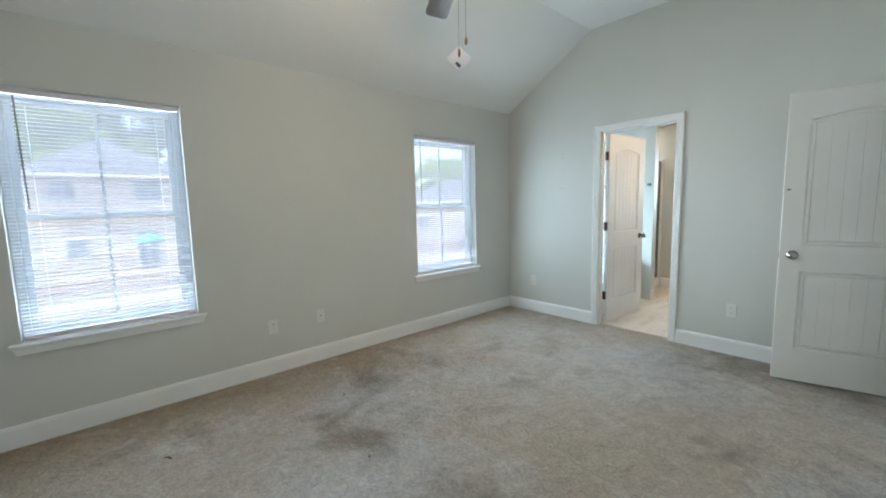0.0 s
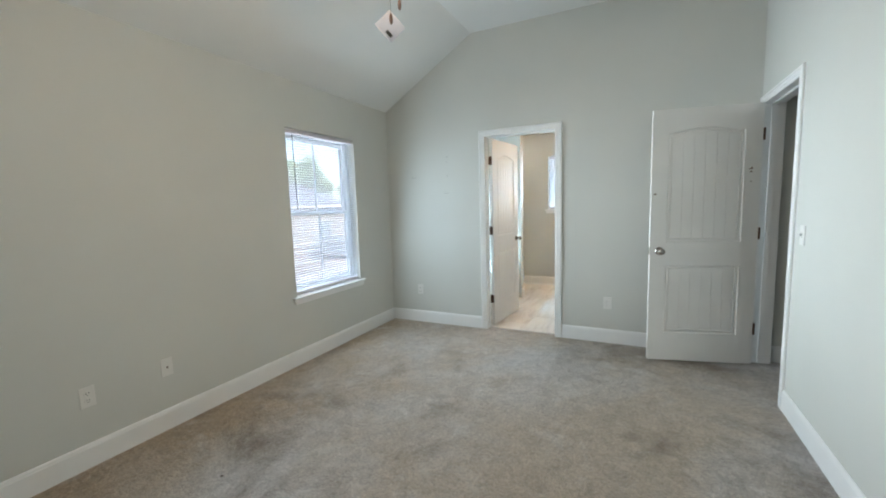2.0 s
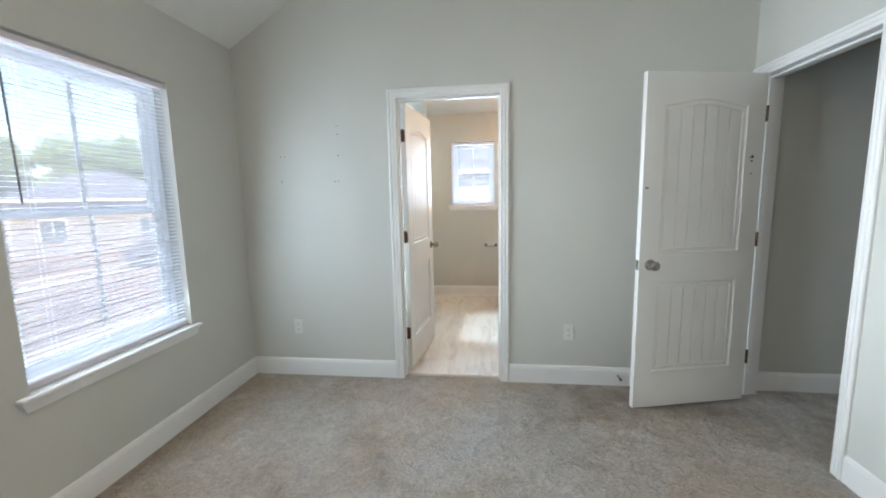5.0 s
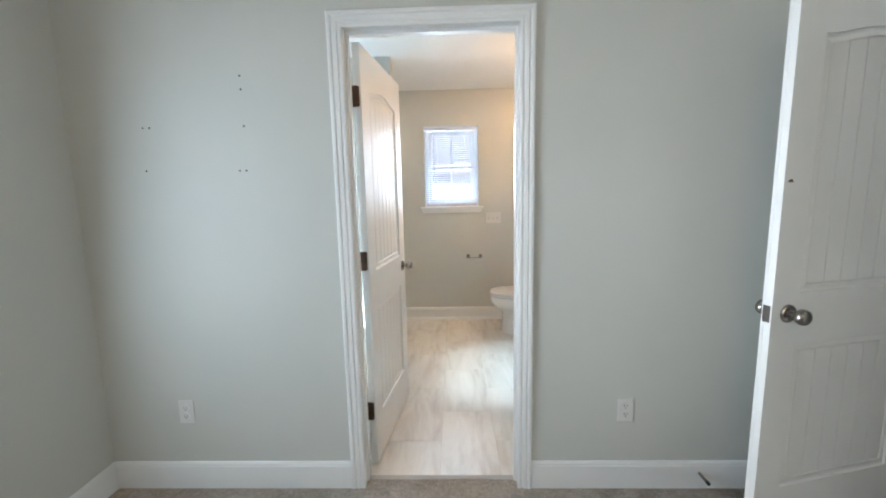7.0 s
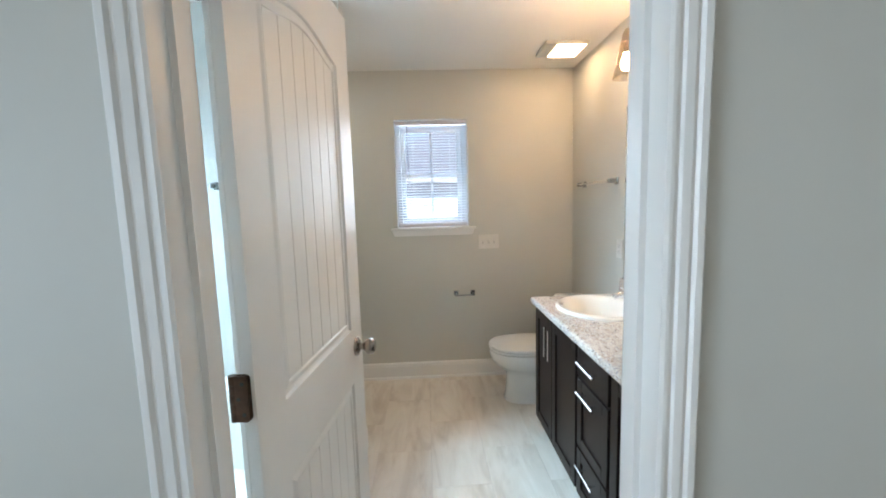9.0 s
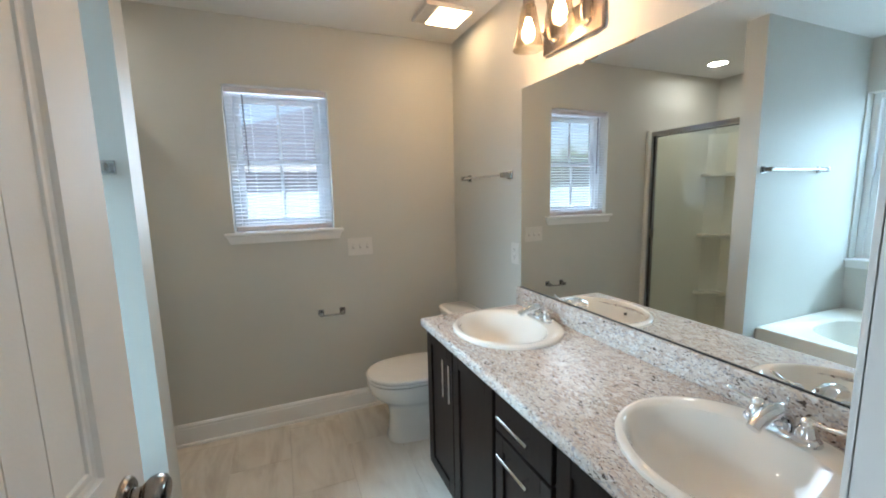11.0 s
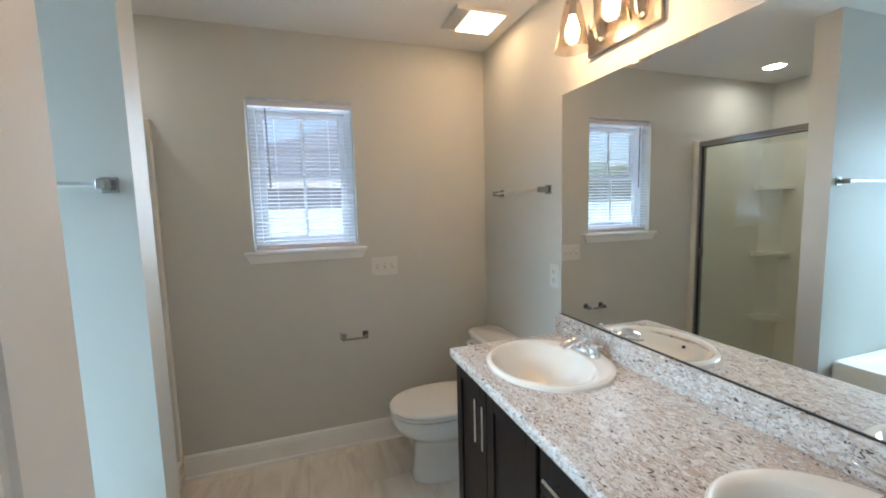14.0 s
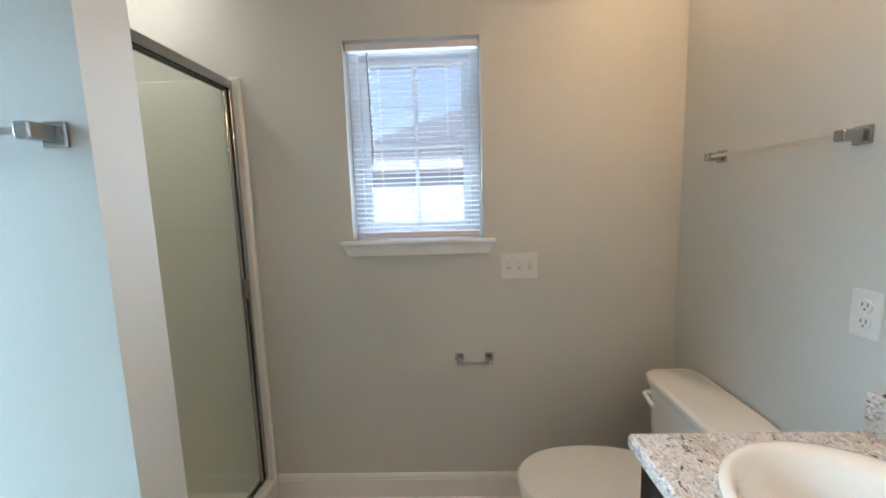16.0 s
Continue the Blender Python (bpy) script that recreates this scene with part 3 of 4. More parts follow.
bath_door = door_leaf("door_bath", 0.705, pose(1.238, 0.142, 0.012, 0, 0, 83.5), "white arched two-panel plank door standing open into the bathroom")
ang = math.degrees(math.atan2(-0.181, -0.746))
entry_door = door_leaf("door_entry", 0.762, pose(3.482, -0.160, 0.015, 0, 0, ang) @ pose(0, -0.035, 0), "white arched two-panel plank door standing open into the bedroom, scuffed at its edge")
for (u, v, w, h) in ((0.735, 1.375, 0.026, 0.011), (0.065, 1.55, 0.022, 0.016), (0.068, 1.525, 0.018, 0.012), (0.066, 1.45, 0.018, 0.006), (0.080, 1.545, 0.008, 0.009)):
    bm = bmesh.new()
    prism(bm, [(u - w / 2, v - h / 2), (u + w / 2, v - h / 2), (u + w * 0.2, v + h / 2), (u - w * 0.25, v + h / 2)], 0.0352, 0.0358, lambda a, b, d: (a, d, b))
    part("scuff", bm, SCUFF, entry_door, "chipped brown scuff mark")


# ---- windows and blinds ----
def window(name, w, put, m, label, blind=True, slat_tilt=12, wand_side=0.12, group=""):
    """Single-hung vinyl window. Local: u across, d outwards from the room face, z up. m places local (u, d, z)."""
    u0, u1, z0, z1 = 0.0, w[1] - w[0], w[2], w[3]
    win = base(name, m, label, "window", kind="structure")
    f, d0, d1 = 0.042, 0.085, 0.155
    bm = bmesh.new()
    for a in ((u0, u0 + f, d0, d1, z0, z1), (u1 - f, u1, d0, d1, z0, z1), (u0 + f, u1 - f, d0, d1, z0, z0 + f), (u0 + f, u1 - f, d0, d1, z1 - f, z1)):
        box(bm, *a, 0.003)
    part("window_frame", bm, VINYL, win)
    zm = (z0 + z1) / 2 - 0.005
    for nm, a, b, dd in (("upper_sash", zm - 0.015, z1 - f, 0.122), ("lower_sash", z0 + f, zm + 0.018, 0.095)):
        bm = bmesh.new()
        s = 0.034
        x0, x1 = u0 + f + 0.001, u1 - f - 0.001
        for q in ((x0, x0 + s, dd, dd + 0.024, a, b), (x1 - s, x1, dd, dd + 0.024, a, b), (x0 + s, x1 - s, dd, dd + 0.024, a, a + s), (x0 + s, x1 - s, dd, dd + 0.024, b - s, b)):
            box(bm, *q, 0.0025)
        sash = part(nm, bm, VINYL, win)
        um = (x0 + x1) / 2
        part("muntin", cube(um - 0.009, um + 0.009, dd + 0.006, dd + 0.018, a + s, b - s), VINYL, sash)
        pane = part("pane", cube(x0 + s - 0.004, x1 - s + 0.004, dd + 0.0105, dd + 0.0135, a + s - 0.004, b - s + 0.004), GLASS, sash)
        pane.visible_shadow = False
    sill = bmesh.new()
    box(sill, u0 - 0.052, u1 + 0.052, -0.036, 0.0, z0 - 0.018, z0 + 0.002, 0.006, seg=2)
    box(sill, u0 + 0.0005, u1 - 0.0005, -0.002, d0, z0 - 0.018, z0 + 0.002)
    part("window_sill", sill, TRIM, win)
    ap = bmesh.new()
    prism(ap, [(u0 - 0.044, z0 - 0.019), (u1 + 0.044, z0 - 0.019), (u1 + 0.024, z0 - 0.064), (u0 - 0.024, z0 - 0.064)], -0.016, 0.0, lambda u, v, d: (u, d, v))
    part("apron", ap, TRIM, win)
    if not blind:
        return win
    bl = base("mini_blind", m, "white vinyl mini blind lowered to the sill, slats open", "window blind", group)
    g = 0.008
    bm = cube(u0 + g, u1 - g, 0.012, 0.048, z1 - 0.038, z1 - 0.010, 0.002)
    part("headrail", bm, RAIL, bl)
    part("bottom_rail", cube(u0 + g + 0.004, u1 - g - 0.004, 0.018, 0.042, z0 + 0.008, z0 + 0.036, 0.004), RAIL, bl)
    # one curved slat, shared by all
    bm = bmesh.new()
    rows = []
    for i in range(5):
        a = (i / 4 - 0.5) * 0.0245
        h = 0.0022 * (1 - (2 * i / 4 - 1) ** 2)
        rows.append([bm.verts.new((u, a, h)) for u in (u0 + g + 0.004, u1 - g - 0.004)])
    for a, b in zip(rows, rows[1:]):
        bm.faces.new((a[0], a[1], b[1], b[0]))
    bmesh.ops.solidify(bm, geom=bm.faces[:], thickness=0.0005)
    first = part("slat", bm, SLAT, bl)
    z, k = z1 - 0.056, 0
    while z > z0 + 0.045:
        mm = pose(0, 0.030, z, slat_tilt + random.uniform(-0.5, 0.5), 0, 0)
        if k == 0:
            first.matrix_basis = mm
        else:
            shared("slat", first.data, mm, bl)
        z -= 0.0213
        k += 1
    for u in (u0 + 0.14, u1 - 0.14):
        bm = bmesh.new()
        for dd in (0.0165, 0.0435):
            rod(bm, (u, dd, z0 + 0.03), (u, dd, z1 - 0.03), 0.0007, 5)
        part("ladder_cord", bm, SLAT, bl)
    wu = u0 + wand_side if wand_side > 0 else u1 + wand_side
    part("tilt_wand", rod(bmesh.new(), (wu, 0.008, z1 - 0.05), (wu + 0.006, 0.006, z1 - 0.05 - 0.45 - 0.3 * max(0, z1 - z0 - 0.85)), 0.0045, 8), WAND, bl, "clear grey tilt wand")
    return win


# local (u, d, z) -> world: on the window wall u runs to y, d to -x
ON_WINDOW_WALL = lambda w: Matrix(((0, -1, 0, 0.0), (1, 0, 0, w[0]), (0, 0, 1, 0), (0, 0, 0, 1)))
FAR = lambda w: Matrix(((1, 0, 0, w[0]), (0, 1, 0, RY), (0, 0, 1, 0), (0, 0, 0, 1)))
window("window_1", W1, None, ON_WINDOW_WALL(W1), "white vinyl single-hung window with moulded sill", slat_tilt=5, wand_side=0.10, group="bedroom window blinds")
window("window_2", W2, None, ON_WINDOW_WALL(W2), "white vinyl single-hung window with moulded sill", slat_tilt=5, wand_side=0.08, group="bedroom window blinds")
window("window_3", WB, None, FAR(WB), "small white vinyl single-hung bathroom window with moulded sill", wand_side=0.10)
window("window_4", WT, None, ON_WINDOW_WALL(WT), "white vinyl window over the bathtub with moulded sill", blind=False)


# ---- wall plates ----
def plate(name, m, gang=1, kind="outlet", label="", group=""):
    """Local: face towards -y, centred."""
    ob = base(name, m, label, "outlet" if kind == "outlet" else ("cable plate" if kind == "coax" else "light switch"), group)
    w = 0.070 + 0.046 * (gang - 1)
    part("cover", cube(-w / 2, w / 2, -0.006, 0, -0.057, 0.057, 0.003, seg=2), PLATE, ob)
    for i in range(gang):
        x = (i - (gang - 1) / 2) * 0.046
        if kind == "outlet":
            for z in (-0.02, 0.02):
                bm = bmesh.new()
                lathe(bm, [(0.0165, 0), (0.0165, 0.0022), (0.0155, 0.003)], pose(x, -0.006, z, 90, 0, 0), 16, False, True)
                rec = part("receptacle", bm, PLATE, ob)
                bm = bmesh.new()
                for dx in (-0.0062, 0.0062):
                    box(bm, x + dx - 0.0011, x + dx + 0.0011, -0.0096, -0.0088, z - 0.001, z + 0.008)
                rod(bm, (x, -0.0096, z - 0.008), (x, -0.0088, z - 0.008), 0.0025, 8)
                part("slots", bm, SLOT, rec)
        elif kind == "coax":
            part("socket", rod(bmesh.new(), (x, -0.012, 0), (x, -0.006, 0), 0.005, 12), BRONZE, ob)
        else:
            part("toggle", cube(x - 0.0045, x + 0.0045, -0.018, -0.006, -0.002, 0.012, 0.0015), PLATE, ob)
            # grey slip whose colour stands for the shadow gap round the toggle
            part("toggle_shade", cube(x - 0.007, x + 0.007, -0.0068, -0.006, -0.014, 0.014), SWGAP, ob)
        for z in ((-0.042, 0.042) if kind != "outlet" else (0.0,)):
            part("screw", rod(bmesh.new(), (x, -0.0072, z), (x, -0.006, z), 0.003, 8), TRIM, ob)
    return ob


plate("wall_outlet", pose(0.38, 0, 0.387), label="white duplex outlet low on the bedroom wall", group="bedroom outlets")
plate("wall_outlet", pose(2.406, 0, 0.385), label="white duplex outlet beside the open entry door", group="bedroom outlets")
plate("wall_outlet", pose(0, -3.0, 0.388, 0, 0, 90), label="white duplex outlet under the window wall", group="bedroom outlets")
plate("cable_plate", pose(0, -2.595, 0.398, 0, 0, 90), kind="coax", label="white coaxial cable wall plate")
plate("light_switch", pose(2.067, RY, 1.107), 3, "switch", "triple white toggle switch plate")
plate("wall_outlet", pose(RX, 1.786, 1.11, 0, 0, -90), label="white duplex outlet beside the vanity mirror")
plate("light_switch", pose(BX, -1.03, 1.12, 0, 0, -90), 1, "switch", "white toggle switch beside the entry doorway")


# ---- ceiling fan ----
def ceiling_fan(m):
    fan = base("ceiling_fan", m, "brown ceiling fan with a lit frosted bowl and pull chains", "ceiling fan")
    part("canopy", lathe(bmesh.new(), [(0.03, -0.07), (0.055, -0.05), (0.068, -0.02), (0.068, 0.07)], None, 28, True, True), BRONZE, fan, smooth=True)
    part("downrod", rod(bmesh.new(), (0, 0, -0.34), (0, 0, -0.06), 0.012), BRONZE, fan, smooth=True)
    part("motor", lathe(bmesh.new(), [(0.02, -0.32), (0.09, -0.33), (0.115, -0.36), (0.115, -0.42), (0.09, -0.46), (0.06, -0.48), (0.06, -0.52)], None, 32, True, True), BRONZE, fan, smooth=True)
    part("light_bowl", lathe(bmesh.new(), [(0.125, -0.52), (0.135, -0.535), (0.128, -0.57), (0.10, -0.60), (0.05, -0.62), (0.008, -0.625)], None, 32, True, True), FANGLASS, fan, "lit frosted glass bowl", smooth=True)
    for i in range(5):
        a = 149 + 72 * i
        mm = pose(0, 0, -0.44, 0, 0, a)
        bm = bmesh.new()
        prism(bm, [(0.15, -0.055), (0.30, -0.066), (0.63, -0.072), (0.66, -0.055), (0.665, 0.055), (0.63, 0.072), (0.30, 0.066), (0.15, 0.055)], -0.003, 0.003, lambda u, v, d: (u, v, d))
        bl = part("blade", bm, BLADE, fan)
        bl.matrix_basis = mm @ pose(0, 0, -0.01, 12, 0, 0)
        iron = part("blade_iron", cube(0.08, 0.22, -0.018, 0.018, -0.003, 0.003, 0.002), BRONZE, fan)
        iron.matrix_basis = mm
    for dx, dy, end, tag in ((0.030, 0.020, -0.870, False), (0.0, 0.0, -0.925, True)):
        ch = part("pull_chain", rod(bmesh.new(), (dx, dy, -0.60), (dx, dy, end + 0.03), 0.0012, 6), NICKEL, fan)
        part("fob", lathe(bmesh.new(), [(0.002, end + 0.032), (0.006, end + 0.024), (0.0075, end + 0.008), (0.006, end - 0.006), (0.002, end - 0.012)], pose(dx, dy, 0), 12, True, True), FOB, ch, "turned walnut fob", smooth=True)
        if tag:
            r = pose(dx - 0.012, dy + 0.011, end - 0.012, 0, 0, 46) @ pose(0, 0, 0, 0, 45, 0)
            tg = part("paper_tag", cube(-0.045, 0.045, 0.0, 0.0008, -0.045, 0.045, m=r), PAPER, ch, "white square paper tag hung cornerwise")
            part("printed_block", cube(0.002, 0.032, -0.0006, -0.0002, -0.033, -0.018, m=r), INK, tg)
    return fan


ceiling_fan(pose(1.745, -2.543, TOP - 0.07))


# ---- bathroom vanity ----
def bar_pull(parent, p, axis, length=0.16):
    """Bar pull standing off towards -x at p, along axis."""
    h = base("bar_pull", pose(*p))
    h.parent, h.matrix_basis = parent, pose(*p)
    v = Vector((0, 1, 0)) if axis == "y" else Vector((0, 0, 1))
    part("bar", rod(bmesh.new(), v * (-length / 2) + Vector((-0.03, 0, 0)), v * (length / 2) + Vector((-0.03, 0, 0)), 0.0055, 12), CHROME, h, smooth=True)
    for s in (-1, 1):
        part("post", rod(bmesh.new(), v * (s * length * 0.3) + Vector((-0.03, 0, 0)), v * (s * length * 0.3), 0.004, 10), CHROME, h, smooth=True)


def shaker(bm, y0, y1, z0, z1, x=0.0, rail=0.055, slab=False):
    """A shaker front whose face lies at -0.019 from x."""
    if slab:
        return box(bm, x - 0.019, x, y0, y1, z0, z1, 0.002)
    box(bm, x - 0.010, x, y0 + 0.01, y1 - 0.01, z0 + 0.01, z1 - 0.01)
    for q in ((y0, y0 + rail, z0, z1), (y1 - rail, y1, z0, z1), (y0 + rail, y1 - rail, z0, z0 + rail), (y0 + rail, y1 - rail, z1 - rail, z1)):
        box(bm, x - 0.019, x, q[0], q[1], q[2], q[3], 0.0018)
    return bm


VX, V0, V1, CT = 2.232, 0.104, 1.74, 0.839
vanity = base("vanity_cabinet", pose(VX, 0, FZ), "espresso shaker double vanity cabinet with chrome bar pulls", "bathroom vanity")
bm = bmesh.new()
vd, vt = RX - VX - 0.002, CT - 0.038 - FZ
for q in ((0, vd, V0, V0 + 0.016, 0.09, vt), (0, vd, V1 - 0.016, V1, 0.09, vt), (0, vd, V0 + 0.016, V1 - 0.016, 0.09, 0.106), (0, 0.018, V0 + 0.016, V1 - 0.016, 0.106, vt), (vd - 0.006, vd, V0 + 0.016, V1 - 0.016, 0.106, vt)):
    box(bm, *q)
box(bm, 0.06, RX - VX - 0.002, V0 + 0.002, V1 - 0.002, 0.0, 0.09)
part("body", bm, ESPRESSO, vanity)
zt = 0.806
for y0, y1, side in ((1.427, 1.730, -1), (1.088, 1.421, 1), (0.421, 0.750, -1), (0.116, 0.415, 1)):
    d = part("cabinet_door", shaker(bmesh.new(), y0, y1, 0.105, zt - 0.01), ESPRESSO, vanity)
    bar_pull(d, (-0.019, y0 + 0.029 if side < 0 else y1 - 0.029, 0.672), "z", 0.165)
for z0, z1, zp, flat in ((0.662, zt - 0.008, 0.740, True), (0.335, 0.650, 0.608, False), (0.105, 0.323, 0.272, False)):
    d = part("drawer_front", shaker(bmesh.new(), 0.770, 1.067, z0, z1, slab=flat, rail=0.048), ESPRESSO, vanity)
    bar_pull(d, (-0.019, 0.922, zp), "y", 0.165)

SINKS = ((2.490, 1.445), (2.490, 0.488))
# worktop with a rolled front edge and two oval cut-outs
bm = bmesh.new()
ct0, ct1, cx0, cx1 = 0.102, 1.757, 2.190, RX - 0.001


def counter_ring(k, n=48):
    cx, cy = SINKS[k]
    return [(cx + 0.200 * math.cos(2 * math.pi * i / n), cy + 0.232 * math.sin(2 * math.pi * i / n)) for i in range(n)]


ymid = (SINKS[0][1] + SINKS[1][1]) / 2
for k, (ya, yb) in enumerate(((ymid, ct1 - 0.008), (ct0, ymid))):
    ring = counter_ring(k)
    cx, cy = SINKS[k]
    outer = []
    for (px, py) in ring:
        dx, dy = px - cx, py - cy
        s = min(((cx1 - cx) if dx > 0 else (cx0 + 0.008 - cx)) / dx if abs(dx) > 1e-9 else 1e9, ((yb - cy) if dy > 0 else (ya - cy)) / dy if abs(dy) > 1e-9 else 1e9)
        outer.append((cx + dx * s, cy + dy * s))
    n = len(ring)
    vi = [bm.verts.new((x, y, CT)) for x, y in ring]
    vo = [bm.verts.new((x, y, CT)) for x, y in outer]
    low = [bm.verts.new((x, y, CT - 0.03)) for x, y in ring]
    corners = [(cx1, yb), (cx0 + 0.008, yb), (cx0 + 0.008, ya), (cx1, ya)]
    for i in range(n):
        j = (i + 1) % n
        bm.faces.new((vi[i], vi[j], vo[j], vo[i]))
        bm.faces.new((vi[i], low[i], low[j], vi[j]))
        for c in corners:
            a, b = outer[i], outer[j]
            if abs(a[0] - b[0]) > 1e-6 and abs(a[1] - b[1]) > 1e-6 and min(a[0], b[0]) - 1e-6 <= c[0] <= max(a[0], b[0]) + 1e-6 and min(a[1], b[1]) - 1e-6 <= c[1] <= max(a[1], b[1]) + 1e-6:
                bm.faces.new((vo[i], vo[j], bm.verts.new((*c, CT))))
front = [(cx0 + 0.008, CT), (cx0 + 0.003, CT - 0.0025), (cx0, CT - 0.009), (cx0, CT - 0.030), (cx0 + 0.004, CT - 0.038), (cx0 + 0.03, CT - 0.038)]
for (xa, za), (xb, zb) in zip(front, front[1:]):
    bm.faces.new([bm.verts.new(p) for p in ((xa, ct0, za), (xa, ct1 - 0.008, za), (xb, ct1 - 0.008, zb), (xb, ct0, zb))])
end = [(ct1 - 0.008, CT), (ct1 - 0.003, CT - 0.0025), (ct1, CT - 0.009), (ct1, CT - 0.030), (ct1 - 0.004, CT - 0.038), (ct1 - 0.03, CT - 0.038)]
for (ya, za), (yb, zb) in zip(end, end[1:]):
    bm.faces.new([bm.verts.new(p) for p in ((cx0 + 0.008, ya, za), (cx1, ya, za), (cx1, yb, zb), (cx0 + 0.008, yb, zb))])
for (xa, za), (xb, zb), (ya, _), (yb, _) in zip(front, front[1:], end, end[1:]):
    bm.faces.new([bm.verts.new(p) for p in ((xa, ct1 - 0.008, za), (cx0 + 0.008, ya, za), (cx0 + 0.008, yb, zb), (xb, ct1 - 0.008, zb))])
bm.faces.new([bm.verts.new(p) for p in ((cx0 + 0.008, ct0, CT), (cx1, ct0, CT), (cx1, ct0, CT - 0.038), (cx0 + 0.03, ct0, CT - 0.038))])
bmesh.ops.remove_doubles(bm, verts=bm.verts[:], dist=0.0001)
worktop = base("worktop", pose(0, 0, 0), "speckled beige and grey granite-look vanity top with backsplash", "countertop")
part("slab", bm, GRANITE, worktop)
part("backsplash", cube(RX - 0.020, RX - 0.0005, ct0, ct1 - 0.005, CT, CT + 0.098, 0.004, seg=2), GRANITE, worktop)


def sink(m, group):
    s = base("sink", m, "cream oval drop-in sink with raised rim", "sink", group)
    bm = bmesh.new()
    loops = [oval(0, 0, 0.0, 0.236, 0.255), oval(0, 0, 0.010, 0.236, 0.255), oval(0, 0, 0.016, 0.230, 0.249), oval(0, 0, 0.018, 0.220, 0.239),
             oval(-0.020, 0, 0.0165, 0.196, 0.228), oval(-0.027, 0, 0.010, 0.182, 0.218), oval(-0.029, 0, -0.010, 0.172, 0.208), oval(-0.030, 0, -0.045, 0.156, 0.190), oval(-0.030, 0, -0.082, 0.130, 0.160),
             oval(-0.030, 0, -0.112, 0.092, 0.114), oval(-0.030, 0, -0.129, 0.046, 0.056), oval(-0.030, 0, -0.134, 0.022, 0.022)]
    part("basin", loft(bm, loops, False, True), BISQUE, s, smooth=True)
    part("drain", lathe(bmesh.new(), [(0.021, -0.1335), (0.021, -0.131), (0.014, -0.130)], pose(-0.030, 0, 0), 20, False, True), CHROME, s, "chrome drain ring", smooth=True)
    part("overflow_hole", rod(bmesh.new(), (-0.183, 0, -0.033), (-0.190, 0, -0.034), 0.007, 12), SLOT, s)
    return s


def faucet(m, group):
    """Centerset tap: spout towards -x, levers to either side."""
    f = base("faucet", m, "chrome two-lever centerset bathroom faucet", "faucet", group)
    bm = bmesh.new()
    loft(bm, [oval(0, 0, 0, 0.028, 0.080, 32, 3), oval(0, 0, 0.010, 0.027, 0.079, 32, 3), oval(0, 0, 0.016, 0.022, 0.073, 32, 3)], True, True)
    part("base_plate", bm, CHROME, f, smooth=True)
    pts = [(0.006, 0, 0.008), (0.004, 0, 0.034), (-0.010, 0, 0.050), (-0.036, 0, 0.056), (-0.068, 0, 0.051), (-0.098, 0, 0.040), (-0.108, 0, 0.032)]
    part("spout", tube(bmesh.new(), pts, [0.025, 0.024, 0.022, 0.0195, 0.0175, 0.0155, 0.0145], 18), CHROME, f, smooth=True)
    for s in (-1, 1):
        h = part("handle_hub", lathe(bmesh.new(), [(0.023, 0.012), (0.0215, 0.026), (0.016, 0.036), (0.0135, 0.040), (0.0155, 0.046), (0.014, 0.053), (0.008, 0.058), (0.002, 0.059)], pose(0, 0.051 * s, 0), 20, False, True), CHROME, f, smooth=True)
        pts = [(0.0, 0.051 * s, 0.047), (-0.004, 0.070 * s, 0.054), (-0.008, 0.092 * s, 0.055), (-0.011, 0.112 * s, 0.062), (-0.012, 0.122 * s, 0.063)]
        part("lever", tube(bmesh.new(), pts, [0.007, 0.0055, 0.005, 0.0065, 0.003], 10), CHROME, h, smooth=True)
    part("lift_rod", tube(bmesh.new(), [(0.021, 0, 0.012), (0.021, 0, 0.066), (0.021, 0, 0.070), (0.021, 0, 0.078)], [0.002, 0.002, 0.004, 0.003], 8), CHROME, f, smooth=True)
    return f


for k, (cx, cy) in enumerate(SINKS):
    sink(pose(cx, cy, CT), "vanity sinks")
    faucet(pose(cx + 0.176, cy + 0.006, CT + 0.017), "vanity faucets")

mir = base("mirror", pose(0, 0, 0), "large frameless wall mirror over the vanity", "mirror")
part("mirror_glass", cube(RX - 0.006, RX - 0.0005, 0.125, 1.726, CT + 0.103, 1.942), MIRROR, mir)
part("mirror_channel", cube(RX - 0.010, RX - 0.0005, 0.125, 1.726, CT + 0.0985, CT + 0.1025), RUBBER, mir, "thin dark mirror channel")
for y in (0.75, 1.30):
    part("mirror_clip", cube(RX - 0.010, RX - 0.0062, y - 0.014, y + 0.014, 1.934, 1.948, 0.001), PLATE, mir)


